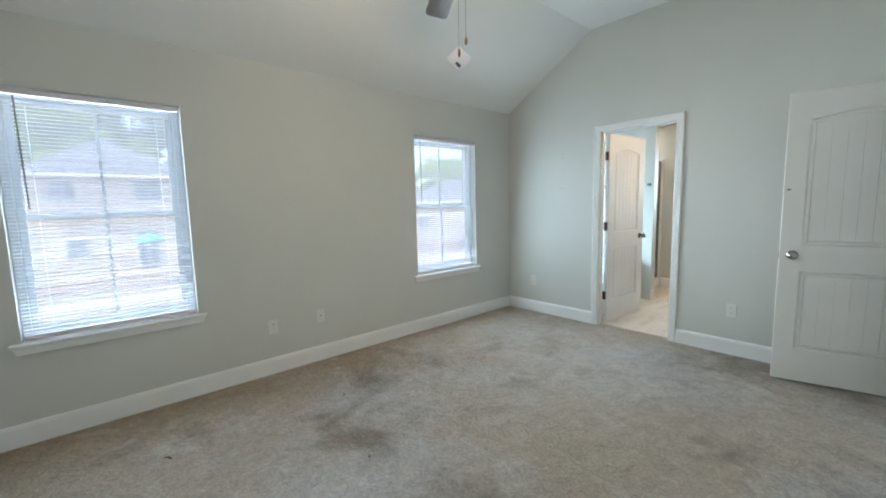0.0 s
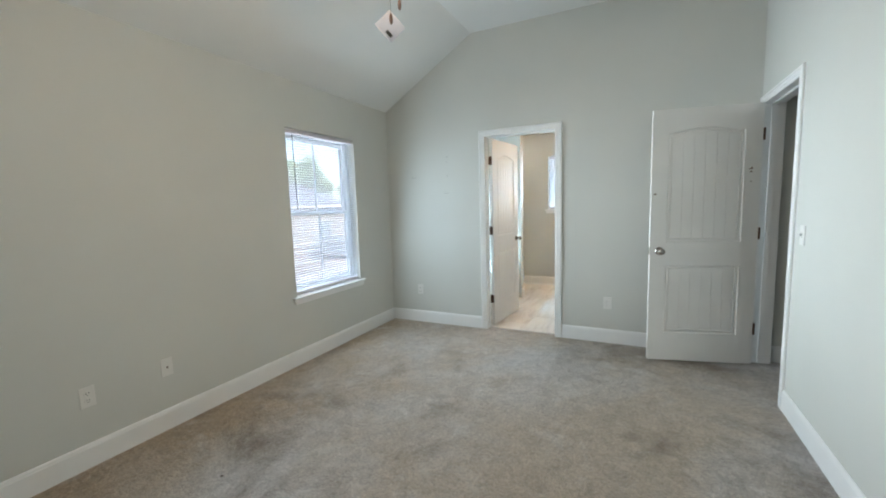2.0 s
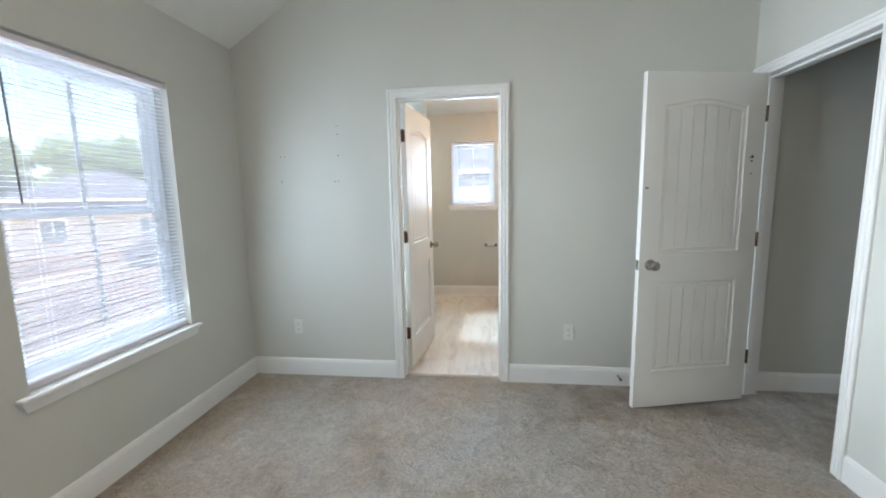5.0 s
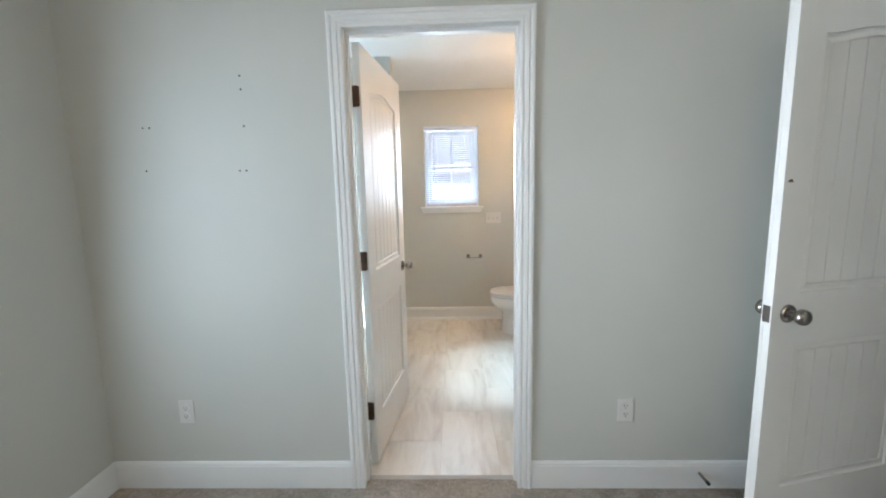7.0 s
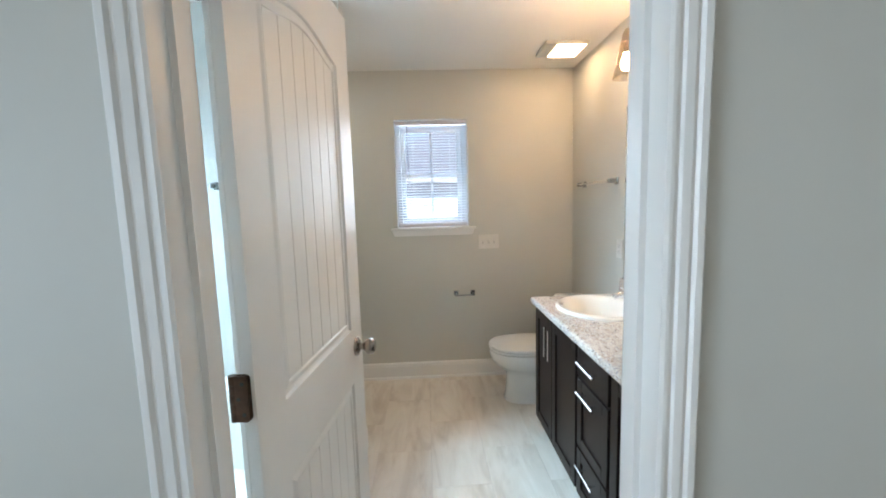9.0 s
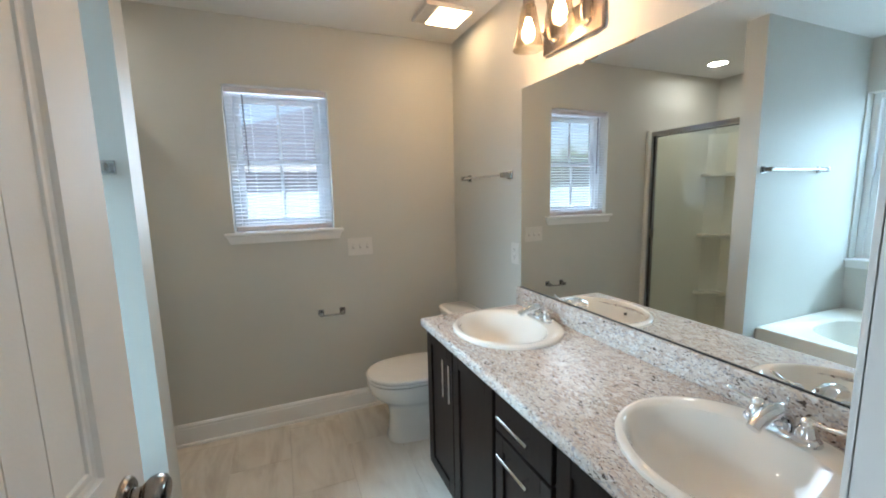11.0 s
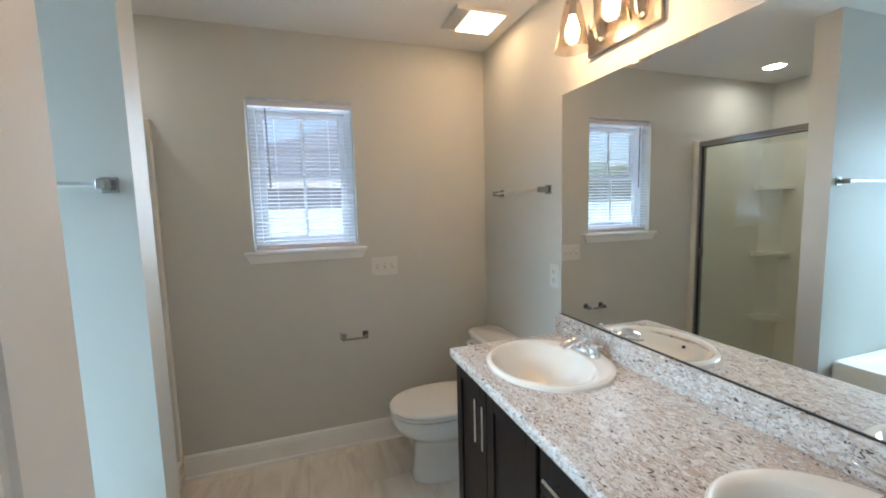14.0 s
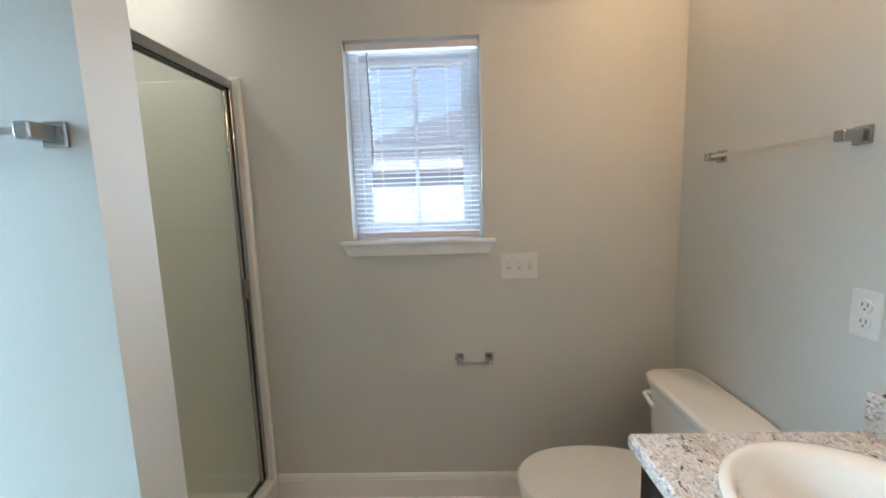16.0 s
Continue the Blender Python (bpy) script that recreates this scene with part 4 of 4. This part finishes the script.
# ---- vanity light ----
def vanity_light(m):
    v = base("vanity_light", m, "brushed nickel two-lamp vanity light with clear glass shades, lit", "wall lamp")
    part("back_plate", cube(-0.022, -0.0005, -0.175, 0.175, -0.055, 0.075, 0.004, seg=2), NICKEL, v)
    for y in (-0.10, 0.10):
        pts = [(-0.02, y, -0.01), (-0.040, y, -0.006), (-0.050, y, 0.02), (-0.046, y, 0.08), (-0.050, y, 0.13), (-0.068, y, 0.168), (-0.10, y, 0.186), (-0.13, y, 0.182), (-0.150, y, 0.165)]
        part("arm", tube(bmesh.new(), pts, 0.0072, 10), NICKEL, v, smooth=True)
        part("arm_rose", lathe(bmesh.new(), [(0.016, 0), (0.016, 0.004), (0.008, 0.010)], pose(-0.022, y, -0.01, 0, -90, 0), 16, False, True), NICKEL, v, smooth=True)
        part("socket_cup", lathe(bmesh.new(), [(0.006, 0.176), (0.014, 0.160), (0.022, 0.148), (0.024, 0.128), (0.024, 0.108)], pose(-0.150, y, 0), 20, True, True), NICKEL, v, smooth=True)
        part("lamp_neck", lathe(bmesh.new(), [(0.012, 0.108), (0.012, 0.06)], pose(-0.150, y, 0), 14, False, True), NICKEL, v, smooth=True)
        sh = part("glass_shade", lathe(bmesh.new(), [(0.028, 0.112), (0.030, 0.105), (0.039, 0.06), (0.051, 0.0), (0.065, -0.062), (0.0635, -0.062), (0.0495, 0.0), (0.0375, 0.06), (0.0285, 0.104)], pose(-0.150, y, 0), 28), SHADEG, v, "clear flared glass shade", smooth=True)
        sh.visible_shadow = False
        part("bulb", lathe(bmesh.new(), [(0.011, 0.062), (0.013, 0.048), (0.020, 0.030), (0.0245, 0.014), (0.0245, 0.0), (0.020, -0.014), (0.010, -0.022), (0.002, -0.024)], pose(-0.150, y, 0), 20, True, True), BULB, v, "glowing warm bulb", smooth=True)
    return v


vanity_light(pose(RX, 1.362, 2.085))

# ---- ceiling fan-light and recessed light ----
vent = base("exhaust_fan_light", pose(2.52, 2.18, EAVE), "white ceiling exhaust fan with lit lens and side grille", "ceiling vent")
bm = bmesh.new()
for q in ((-0.14, 0.14, -0.125, -0.113), (-0.14, 0.14, 0.113, 0.125), (-0.14, -0.132, -0.113, 0.113), (0.132, 0.14, -0.113, 0.113), (-0.072, -0.062, -0.113, 0.113)):
    box(bm, q[0], q[1], q[2], q[3], -0.022, -0.0005, 0.002)
part("frame_body", bm, PLATE, vent)
part("backing", cube(-0.132, 0.132, -0.113, 0.113, -0.006, -0.001), SLOT, vent)
for i in range(5):
    part("slat", cube(-0.129 + i * 0.0125, -0.122 + i * 0.0125, -0.113, 0.113, -0.02, -0.007, m=None), PLATE, vent)
part("lens", cube(-0.061, 0.131, -0.112, 0.112, -0.024, -0.008, 0.004), LENS, vent, "lit warm diffuser")
can = base("recessed_light", pose(0.515, 2.262, EAVE), "small round recessed ceiling light, lit", "ceiling light")
part("trim_ring", lathe(bmesh.new(), [(0.082, 0.0), (0.082, -0.006), (0.070, -0.009), (0.066, -0.004)], None, 32), PLATE, can, smooth=True)
part("lens", lathe(bmesh.new(), [(0.0665, -0.003), (0.03, -0.005), (0.002, -0.006)], None, 32, True, True), CANLENS, can, "glowing white lens")


# ---- chrome fittings ----
def towel_bar(m, length, label):
    """Local: wall at y = 0, bar along x, standing off to -y."""
    t = base("towel_bar", m, label, "towel bar", "bathroom towel bars")
    for s in (0, 1):
        x = s * length
        p = base("bracket", pose(x, 0, 0))
        p.parent, p.matrix_basis = t, pose(x, 0, 0)
        part("rose", cube(-0.022, 0.022, -0.010, 0, -0.022, 0.022, 0.003, seg=2), DIMCHROME, p)
        part("post", cube(-0.013, 0.013, -0.062, -0.009, -0.014, 0.014, 0.004, seg=2), DIMCHROME, p)
    part("bar", cube(0.004, length - 0.004, -0.056, -0.044, -0.006, 0.006, 0.0015), CHROME, t)
    return t


towel_bar(pose(RX, 2.325, 1.528, 0, 0, -90), 0.49, "chrome towel bar with square posts above the toilet")
towel_bar(pose(0.50, 1.54, 1.54), 0.61, "chrome towel bar with square posts on the wing wall")
tp = base("toilet_paper_holder", pose(1.862, RY, 0.695), "chrome toilet paper holder, empty", "paper holder")
for s in (-1, 1):
    b = base("bracket", pose(0.068 * s, 0, 0))
    b.parent, b.matrix_basis = tp, pose(0.068 * s, 0, 0)
    part("rose", cube(-0.019, 0.019, -0.009, 0, -0.019, 0.019, 0.003, seg=2), DIMCHROME, b)
    part("post", cube(-0.010, 0.010, -0.058, -0.008, -0.018, 0.006, 0.003), DIMCHROME, b)
part("roller", rod(bmesh.new(), (-0.062, -0.048, -0.013), (0.062, -0.048, -0.013), 0.0065, 14), DIMCHROME, tp, smooth=True)


# ---- toilet ----
def toilet(m):
    """Local: wall at x = 0, bowl towards -x, centred on y = 0."""
    t = base("toilet", m, "white two-piece toilet with closed lid", "toilet")
    bm = bmesh.new()
    loops = [oval(-0.395, 0, 0.0, 0.258, 0.116, 40, 2.8), oval(-0.395, 0, 0.02, 0.256, 0.114, 40, 2.8), oval(-0.40, 0, 0.05, 0.242, 0.100, 40, 2.6), oval(-0.40, 0, 0.13, 0.236, 0.094, 40, 2.5), oval(-0.405, 0, 0.19, 0.234, 0.096, 40, 2.4),
             oval(-0.41, 0, 0.215, 0.236, 0.110, 40, 2.3), oval(-0.44, 0, 0.25, 0.245, 0.148, 40, 2.25), oval(-0.466, 0, 0.285, 0.262, 0.172, 40, 2.25), oval(-0.475, 0, 0.32, 0.274, 0.182, 40, 2.25),
             oval(-0.477, 0, 0.362, 0.280, 0.187, 40, 2.25), oval(-0.477, 0, 0.372, 0.276, 0.183, 40, 2.25)]
    part("bowl", loft(bm, loops, True, True), PORCELAIN, t, smooth=True)
    bm = bmesh.new()
    box(bm, -0.26, -0.03, -0.10, 0.10, 0.20, 0.40, 0.02, seg=3)
    part("tank_shelf", bm, PORCELAIN, t, smooth=True)
    bm = bmesh.new()
    loft(bm, [oval(-0.475, 0, 0.379, 0.280, 0.186, 40, 2.25), oval(-0.475, 0, 0.388, 0.284, 0.190, 40, 2.25), oval(-0.475, 0, 0.395, 0.282, 0.188, 40, 2.25)], True, True)
    part("seat", bm, PORCELAIN, t, smooth=True)
    bm = bmesh.new()
    loft(bm, [oval(-0.475, 0, 0.3985, 0.277, 0.187, 40, 2.25), oval(-0.475, 0, 0.409, 0.286, 0.190, 40, 2.25), oval(-0.475, 0, 0.418, 0.278, 0.183, 40, 2.25), oval(-0.475, 0, 0.423, 0.22, 0.14, 40, 2.25)], True, True)
    part("lid", bm, PORCELAIN, t, smooth=True)
    for y in (-0.07, 0.07):
        part("lid_hinge", cube(-0.215, -0.185, y - 0.022, y + 0.022, 0.379, 0.416, 0.006, seg=2), PORCELAIN, t)
    bm = bmesh.new()
    loft(bm, [oval(-0.115, 0, 0.385, 0.085, 0.19, 40, 7), oval(-0.115, 0, 0.41, 0.092, 0.205, 40, 7), oval(-0.115, 0, 0.670, 0.098, 0.228, 40, 7)], True, True)
    part("tank", bm, PORCELAIN, t, smooth=True)
    bm = bmesh.new()
    loft(bm, [oval(-0.115, 0, 0.671, 0.103, 0.236, 40, 7), oval(-0.115, 0, 0.682, 0.109, 0.242, 40, 7), oval(-0.115, 0, 0.702, 0.109, 0.242, 40, 7), oval(-0.115, 0, 0.713, 0.096, 0.230, 40, 7)], True, True)
    part("tank_lid", bm, PORCELAIN, t, smooth=True)
    fl = part("flush_lever", tube(bmesh.new(), [(-0.208, 0.185, 0.640), (-0.228, 0.185, 0.640), (-0.238, 0.178, 0.639), (-0.242, 0.105, 0.628)], [0.010, 0.009, 0.007, 0.008], 10), PORCELAIN, t, "white flush lever", smooth=True)
    return t


toilet(pose(RX - 0.002, 2.165, FZ))

# ---- shower ----
SX = 0.863
shower = base("shower_stall", pose(0, 0, FZ), "white acrylic shower stall with moulded corner shelves", "shower")
bm = bmesh.new()
box(bm, 0.001, SX + 0.045, 1.661, RY - 0.001, 0.0, 0.05, 0.006)
box(bm, SX - 0.045, SX + 0.045, 1.661, RY - 0.001, 0.05, 0.125, 0.014, seg=3)
part("pan", bm, ACRYLIC, shower)
for nm, q in (("back_panel", (0.001, 0.02, 1.661, RY - 0.001)), ("side_panel", (0.02, SX + 0.04, 1.661, 1.68)), ("side_panel", (0.02, SX + 0.04, RY - 0.02, RY - 0.001))):
    part(nm, cube(*q, 0.05, 1.945, 0.004), ACRYLIC, shower)
part("front_flange", cube(SX - 0.005, SX + 0.046, RY - 0.030, RY - 0.0005, 0.05, 1.948, 0.010, seg=3), ACRYLIC, shower)
part("front_flange", cube(SX - 0.005, SX + 0.046, 1.6605, 1.69, 0.05, 1.948, 0.010, seg=3), ACRYLIC, shower)
part("panel_seam", cube(0.02, SX, RY - 0.026, RY - 0.0195, 1.326, 1.338), ACRYLIC, shower)
for z in (0.42, 0.98, 1.55):
    bm = bmesh.new()
    prism(bm, [(0.019, RY - 0.019)] + [(0.019 + 0.19 * math.sin(a), RY - 0.019 - 0.19 * math.cos(a)) for a in (radians(10 * i) for i in range(10))], z, z + 0.03, lambda u, v, d: (u, v, d))
    part("corner_shelf", bm, ACRYLIC, shower)
bm = bmesh.new()
prism(bm, [(0.019, RY - 0.02), (0.13, RY - 0.02), (0.02, RY - 0.13)], 0.05, 1.94, lambda u, v, d: (u, v, d))
part("corner_column", bm, ACRYLIC, shower)

sd = base("shower_door", pose(SX, 0, FZ), "chrome-framed clear glass shower door with black gaskets", "shower door")
ya, yb = 1.69, RY - 0.031
part("header", cube(-0.018, 0.018, ya, yb, 1.895, 1.932, 0.003, seg=2), DIMCHROME, sd)
part("side_channel", cube(-0.016, 0.016, ya, ya + 0.022, 0.125, 1.895, 0.002), DIMCHROME, sd)
part("side_channel", cube(-0.016, 0.016, yb - 0.022, yb, 0.125, 1.895, 0.002), DIMCHROME, sd)
part("bottom_channel", cube(-0.018, 0.018, ya, yb, 0.125, 0.148, 0.002), CHROME, sd)
leaf = part("glass_leaf", cube(-0.003, 0.003, ya + 0.034, yb - 0.034, 0.155, 1.885), SHOWERG, sd, "clear glass panel")
leaf.visible_shadow = False
bm = bmesh.new()
for q in ((ya + 0.023, ya + 0.034, 0.15, 1.89), (yb - 0.034, yb - 0.023, 0.15, 1.89), (ya + 0.034, yb - 0.034, 0.149, 0.156), (ya + 0.034, yb - 0.034, 1.883, 1.892)):
    box(bm, -0.005, 0.005, q[0], q[1], q[2], q[3])
part("gasket", bm, RUBBER, sd)
part("inner_strip", cube(0.004, 0.012, yb - 0.055, yb - 0.040, 0.155, 1.885, 0.002), DIMCHROME, sd)
part("pull_handle", cube(0.006, 0.030, yb - 0.062, yb - 0.034, 1.02, 1.10, 0.005, seg=2), NICKEL, sd)

# ---- bathtub ----
tub = base("bathtub", pose(0, 0, FZ), "white acrylic garden bathtub with wide deck", "bathtub")
bm = bmesh.new()
tx, t0, t1, th = 1.06, 0.109, 1.537, 0.53
n = 48
cx, cy = tx / 2, (t0 + t1) / 2


def deck(rx, ry, z, p):
    return oval(cx, cy, z, rx, ry, n, p)


loft(bm, [deck(tx / 2 - 0.002, (t1 - t0) / 2, 0.0, 60), deck(tx / 2 - 0.002, (t1 - t0) / 2, th - 0.012, 60), deck(tx / 2 - 0.010, (t1 - t0) / 2 - 0.008, th, 50),
          deck(0.425, 0.61, th, 2.8), deck(0.40, 0.585, th - 0.02, 2.7), deck(0.36, 0.54, th - 0.25, 2.6), deck(0.30, 0.47, th - 0.38, 2.6), deck(0.22, 0.38, th - 0.40, 2.6)], True, True)
part("tub_body", bm, ACRYLIC, tub, smooth=True)
tubf = base("tub_faucet", pose(0.09, 0.40, th + FZ), "chrome deck-mounted tub spout", "faucet")
part("spout", tube(bmesh.new(), [(0, 0, 0), (0, 0, 0.09), (0.03, 0.03, 0.12), (0.09, 0.08, 0.115), (0.11, 0.10, 0.10)], [0.02, 0.018, 0.017, 0.016, 0.015], 14), CHROME, tubf, smooth=True)

# ---- nail holes and crumbs ----
for (x, z) in ((0.332, 1.673), (0.361, 1.672), (0.327, 1.494), (0.767, 1.873), (0.767, 1.819), (0.768, 1.671), (0.734, 1.487), (0.763, 1.487)):
    nh = part("nail_hole", rod(bmesh.new(), (x, -0.0015, z), (x, 0.0, z), 0.0042, 8), SLOT)
    tagged(nh, "small dark nail hole in the painted wall", "nail hole", "nail holes")
for (x, y, ln, a) in ((0.742, -3.826, 0.05, 35), (1.488, -3.02, 0.014, 0), (0.752, -2.785, 0.014, 60)):
    r = pose(x, y, 0.004, 0, 0, a)
    tw = part("twig", tube(bmesh.new(), [r @ Vector((-ln / 2, 0, 0)), r @ Vector((0, 0.004, 0.003)), r @ Vector((ln / 2, 0, 0))], [0.003, 0.005, 0.003], 7), TWIG)
    tagged(tw, "small dry brown crumb of debris lying on the carpet", "debris", "carpet debris")

stopm = base("door_stop", pose(2.75, -0.013, 0.077), "small spring door stop on the baseboard", "door stop")
part("spring", rod(bmesh.new(), (0, 0, 0), (0, -0.055, 0.0), 0.007, 12), NICKEL, stopm)
part("rubber_tip", rod(bmesh.new(), (0, -0.055, 0.0), (0, -0.07, 0.0), 0.008, 12), RUBBER, stopm)


# ---- outside ----
GZ = -2.0
bm = bmesh.new()
prism(bm, [(-900, -900), (900, -900), (900, 900), (-900, 900)], GZ - 0.5, GZ, lambda u, v, d: (u, v, d))
tagged(part("ground", bm, GRASS), "bare brown yard soil with thin grass", "ground", kind="structure")
tagged(part("pavement", cube(-16.4, -15.6, -40, 40, GZ - 0.2, GZ + 0.02), PATHC), "pale concrete footpath across the yard", "path", kind="structure")


def house(m, w, dp, h, roof_h, label, siding, windows, lap=0.2):
    """Local: facade in the plane y = 0 facing -y, x from -w/2 to w/2."""
    hs = base("house", m, label, "house")
    bm = bmesh.new()
    box(bm, -w / 2, w / 2, 0.03, dp, 0, h)
    part("wall", bm, siding, hs)
    bm = bmesh.new()
    k = 0
    while k * lap < h - 0.01:
        z = k * lap
        prism(bm, [(0.03, z), (-0.012, z), (0.012, min(z + lap, h)), (0.03, min(z + lap, h))], -w / 2, w / 2, lambda u, v, d: (d, u, v))
        k += 1
    part("siding", bm, siding, hs)
    o = 0.45
    bm = bmesh.new()
    b0 = [bm.verts.new(p) for p in ((-w / 2 - o, -o, h), (w / 2 + o, -o, h), (w / 2 + o, dp + o, h), (-w / 2 - o, dp + o, h))]
    ridge = max(0.15, w / 2 - dp * 0.5)
    r0, r1 = bm.verts.new((-ridge, dp / 2, h + roof_h)), bm.verts.new((ridge, dp / 2, h + roof_h))
    bm.faces.new((b0[0], b0[1], r1, r0))
    bm.faces.new((b0[1], b0[2], r1))
    bm.faces.new((b0[2], b0[3], r0, r1))
    bm.faces.new((b0[3], b0[0], r0))
    bm.faces.new(b0[::-1])
    part("roof", bm, SHINGLE, hs)
    part("fascia", cube(-w / 2 - o, w / 2 + o, -o - 0.03, -o, h - 0.12, h + 0.03), TRIM, hs)
    for x in (-w / 2, w / 2 - 0.12):
        part("corner_board", cube(x, x + 0.12, -0.03, 0.02, 0, h), TRIM, hs)
    for (x, z, ww, hh) in windows:
        wn = part("window", cube(x - ww / 2 - 0.08, x + ww / 2 + 0.08, -0.04, 0.0, z - 0.08, z + hh + 0.08), TRIM, hs)
        part("pane", cube(x - ww / 2, x - 0.03, -0.05, -0.02, z, z + hh), WINDARK, wn)
        part("pane", cube(x + 0.03, x + ww / 2, -0.05, -0.02, z, z + hh), WINDARK, wn)
    return hs


house(pose(-23.0, -3.2, GZ, 0, 0, 90), 6.2, 7.0, 5.15, 2.3, "pale two-storey house with grey hip roof behind the yard", SIDINGP, [(-1.8, 3.95, 0.9, 0.9), (1.5, 3.9, 1.1, 1.0), (-1.5, 1.2, 0.8, 0.8), (1.3, 0.5, 0.9, 1.8)])
house(pose(-24.0, 21.0, GZ, 0, 0, 45), 9, 8, 3.6, 2.2, "grey one-storey house with hip roof down the street", SIDING, [(-2.5, 1.0, 1.2, 1.3), (2.5, 1.0, 1.2, 1.3)])
house(pose(5.4, 7.3, GZ), 11, 9, 3.96, 2.5, "white-sided neighbouring house with grey shingle roof", SIDING, [], 0.13)


def tree(m, h, r, seed):
    rnd = random.Random(seed)
    t = base("tree", m, "leafy green deciduous tree beyond the houses", "tree", "yard trees")
    part("trunk", tube(bmesh.new(), [(0, 0, 0), (0.1, 0, h * 0.3), (0, 0.1, h * 0.6), (0.05, 0, h * 0.85)], [0.25, 0.2, 0.13, 0.05], 9), BARK, t)
    bm = bmesh.new()
    for i in range(7):
        a = rnd.uniform(0, 6.28)
        z = h * rnd.uniform(0.35, 0.7)
        tube(bm, [(0, 0, z), (r * 0.4 * math.cos(a), r * 0.4 * math.sin(a), z + h * 0.12), (r * 0.75 * math.cos(a), r * 0.75 * math.sin(a), z + h * 0.2)], [0.09, 0.06, 0.02], 6)
    part("limbs", bm, BARK, t)
    verts, faces = [], []
    clumps = [(rnd.gauss(0, r * 0.42), rnd.gauss(0, r * 0.42), h * rnd.uniform(0.38, 1.0), rnd.uniform(0.3, 0.6) * r * 0.6) for _ in range(56)]
    for (cx, cy, cz, cr) in clumps:
        for _ in range(130):
            p = Vector((rnd.gauss(0, 1), rnd.gauss(0, 1), rnd.gauss(0, 0.8)))
            p = Vector((cx, cy, cz)) + p.normalized() * cr * rnd.uniform(0.5, 1.0)
            q = Euler((rnd.uniform(0, 6), rnd.uniform(0, 6), rnd.uniform(0, 6))).to_matrix()
            s = rnd.uniform(0.16, 0.32)
            k = len(verts)
            verts += [p + q @ Vector(v) for v in ((-s, 0, 0), (0, -s * 0.5, 0.02), (s, 0, 0), (0, s * 0.5, 0.02))]
            faces.append((k, k + 1, k + 2, k + 3))
    me = bpy.data.meshes.new("crown")
    me.from_pydata(verts, [], faces)
    me.materials.append(LEAF)
    cr = new("crown", me)
    cr.parent = t
    return t


for k, (x, y, h, r) in enumerate(((-37, -13, 13, 4.4), (-39, -8.5, 16, 4.8), (-42, -5.0, 17, 5.0), (-38, -1.0, 16, 4.6), (-38, 4.5, 13, 4.4), (-40, 13, 9, 4.0), (-34, 21, 8, 3.6), (-31, 28, 8, 3.6), (-36, 33, 8.5, 4.0), (-27, 36, 7.5, 3.6), (-20, 37, 7.5, 3.4), (-16, 30, 7, 3.0), (16, 24, 11, 4.0))):
    tree(pose(x, y, GZ), h, r, k)

fence = base("fence", pose(-21.5, -17.0, GZ), "weathered reddish wooden privacy fence across the yard", "fence")
bd = cube(-0.01, 0.01, -0.068, 0.068, 0, 1.5)
fb = part("board", bd, FENCEM, fence)
fb.matrix_basis = pose(0, 8.0, 0)
for i in range(1, 110):
    shared("board", fb.data, pose(random.uniform(-0.005, 0.005), 8.0 - i * 0.142, random.uniform(-0.02, 0.02)), fence)
umb = base("patio_umbrella", pose(-18.7, -2.2, GZ), "teal patio umbrella in the neighbouring yard", "umbrella")
part("pole", rod(bmesh.new(), (0, 0, 0), (0, 0, 2.3), 0.03), NICKEL, umb)
part("canopy", lathe(bmesh.new(), [(0.03, 2.35), (0.3, 2.22), (0.55, 2.05), (0.55, 1.95), (0.28, 2.17), (0.03, 2.3)], None, 8), TEAL, umb)


def far_car(m, label):
    c = base("car", m, label, "car", "parked cars")
    bm = bmesh.new()
    prism(bm, [(-2.2, 0.35), (2.2, 0.35), (2.2, 0.85), (1.3, 0.98), (0.75, 1.45), (-1.2, 1.48), (-1.9, 1.0), (-2.2, 0.95)], -0.85, 0.85, lambda u, v, d: (u, d, v))
    part("body", bm, GREYPAINT, c)
    for x in (-1.35, 1.35):
        for y in (-0.78, 0.78):
            part("wheel", rod(bmesh.new(), (x, y - 0.1, 0.33), (x, y + 0.1, 0.33), 0.33, 18), RUBBER, c)
    return c


far_car(pose(-15.5, 17.0, GZ, 0, 0, 45), "dark grey car parked along the street")

# ---- plank floor of the bathroom ----
pw, pl, gap = 0.305, 0.61, 0.0011
plank_mesh = None
i = 0
x = 0.03 - pw
while x < RX:
    y = 0.06 - (0.305 if i % 2 else 0.0)
    while y < RY:
        xa, xb, ya, yb = max(x, 0.002), min(x + pw - gap, RX - 0.002), max(y, 0.0605), min(y + pl - gap, RY - 0.002)
        if xb - xa > 0.02 and yb - ya > 0.02:
            full = abs(xb - xa - pw + gap) < 1e-6 and abs(yb - ya - pl + gap) < 1e-6
            if full and plank_mesh:
                shared("plank", plank_mesh, pose((xa + xb) / 2, (ya + yb) / 2, FZ), floor_bath)
            else:
                w2, l2 = (xb - xa) / 2, (yb - ya) / 2
                ob = part("plank", cube(-w2, w2, -l2, l2, -0.0028, 0.0, 0.0006), TILE, floor_bath)
                ob.matrix_basis = pose((xa + xb) / 2, (ya + yb) / 2, FZ)
                if full:
                    plank_mesh = ob.data
        y += pl
    x += pw
    i += 1
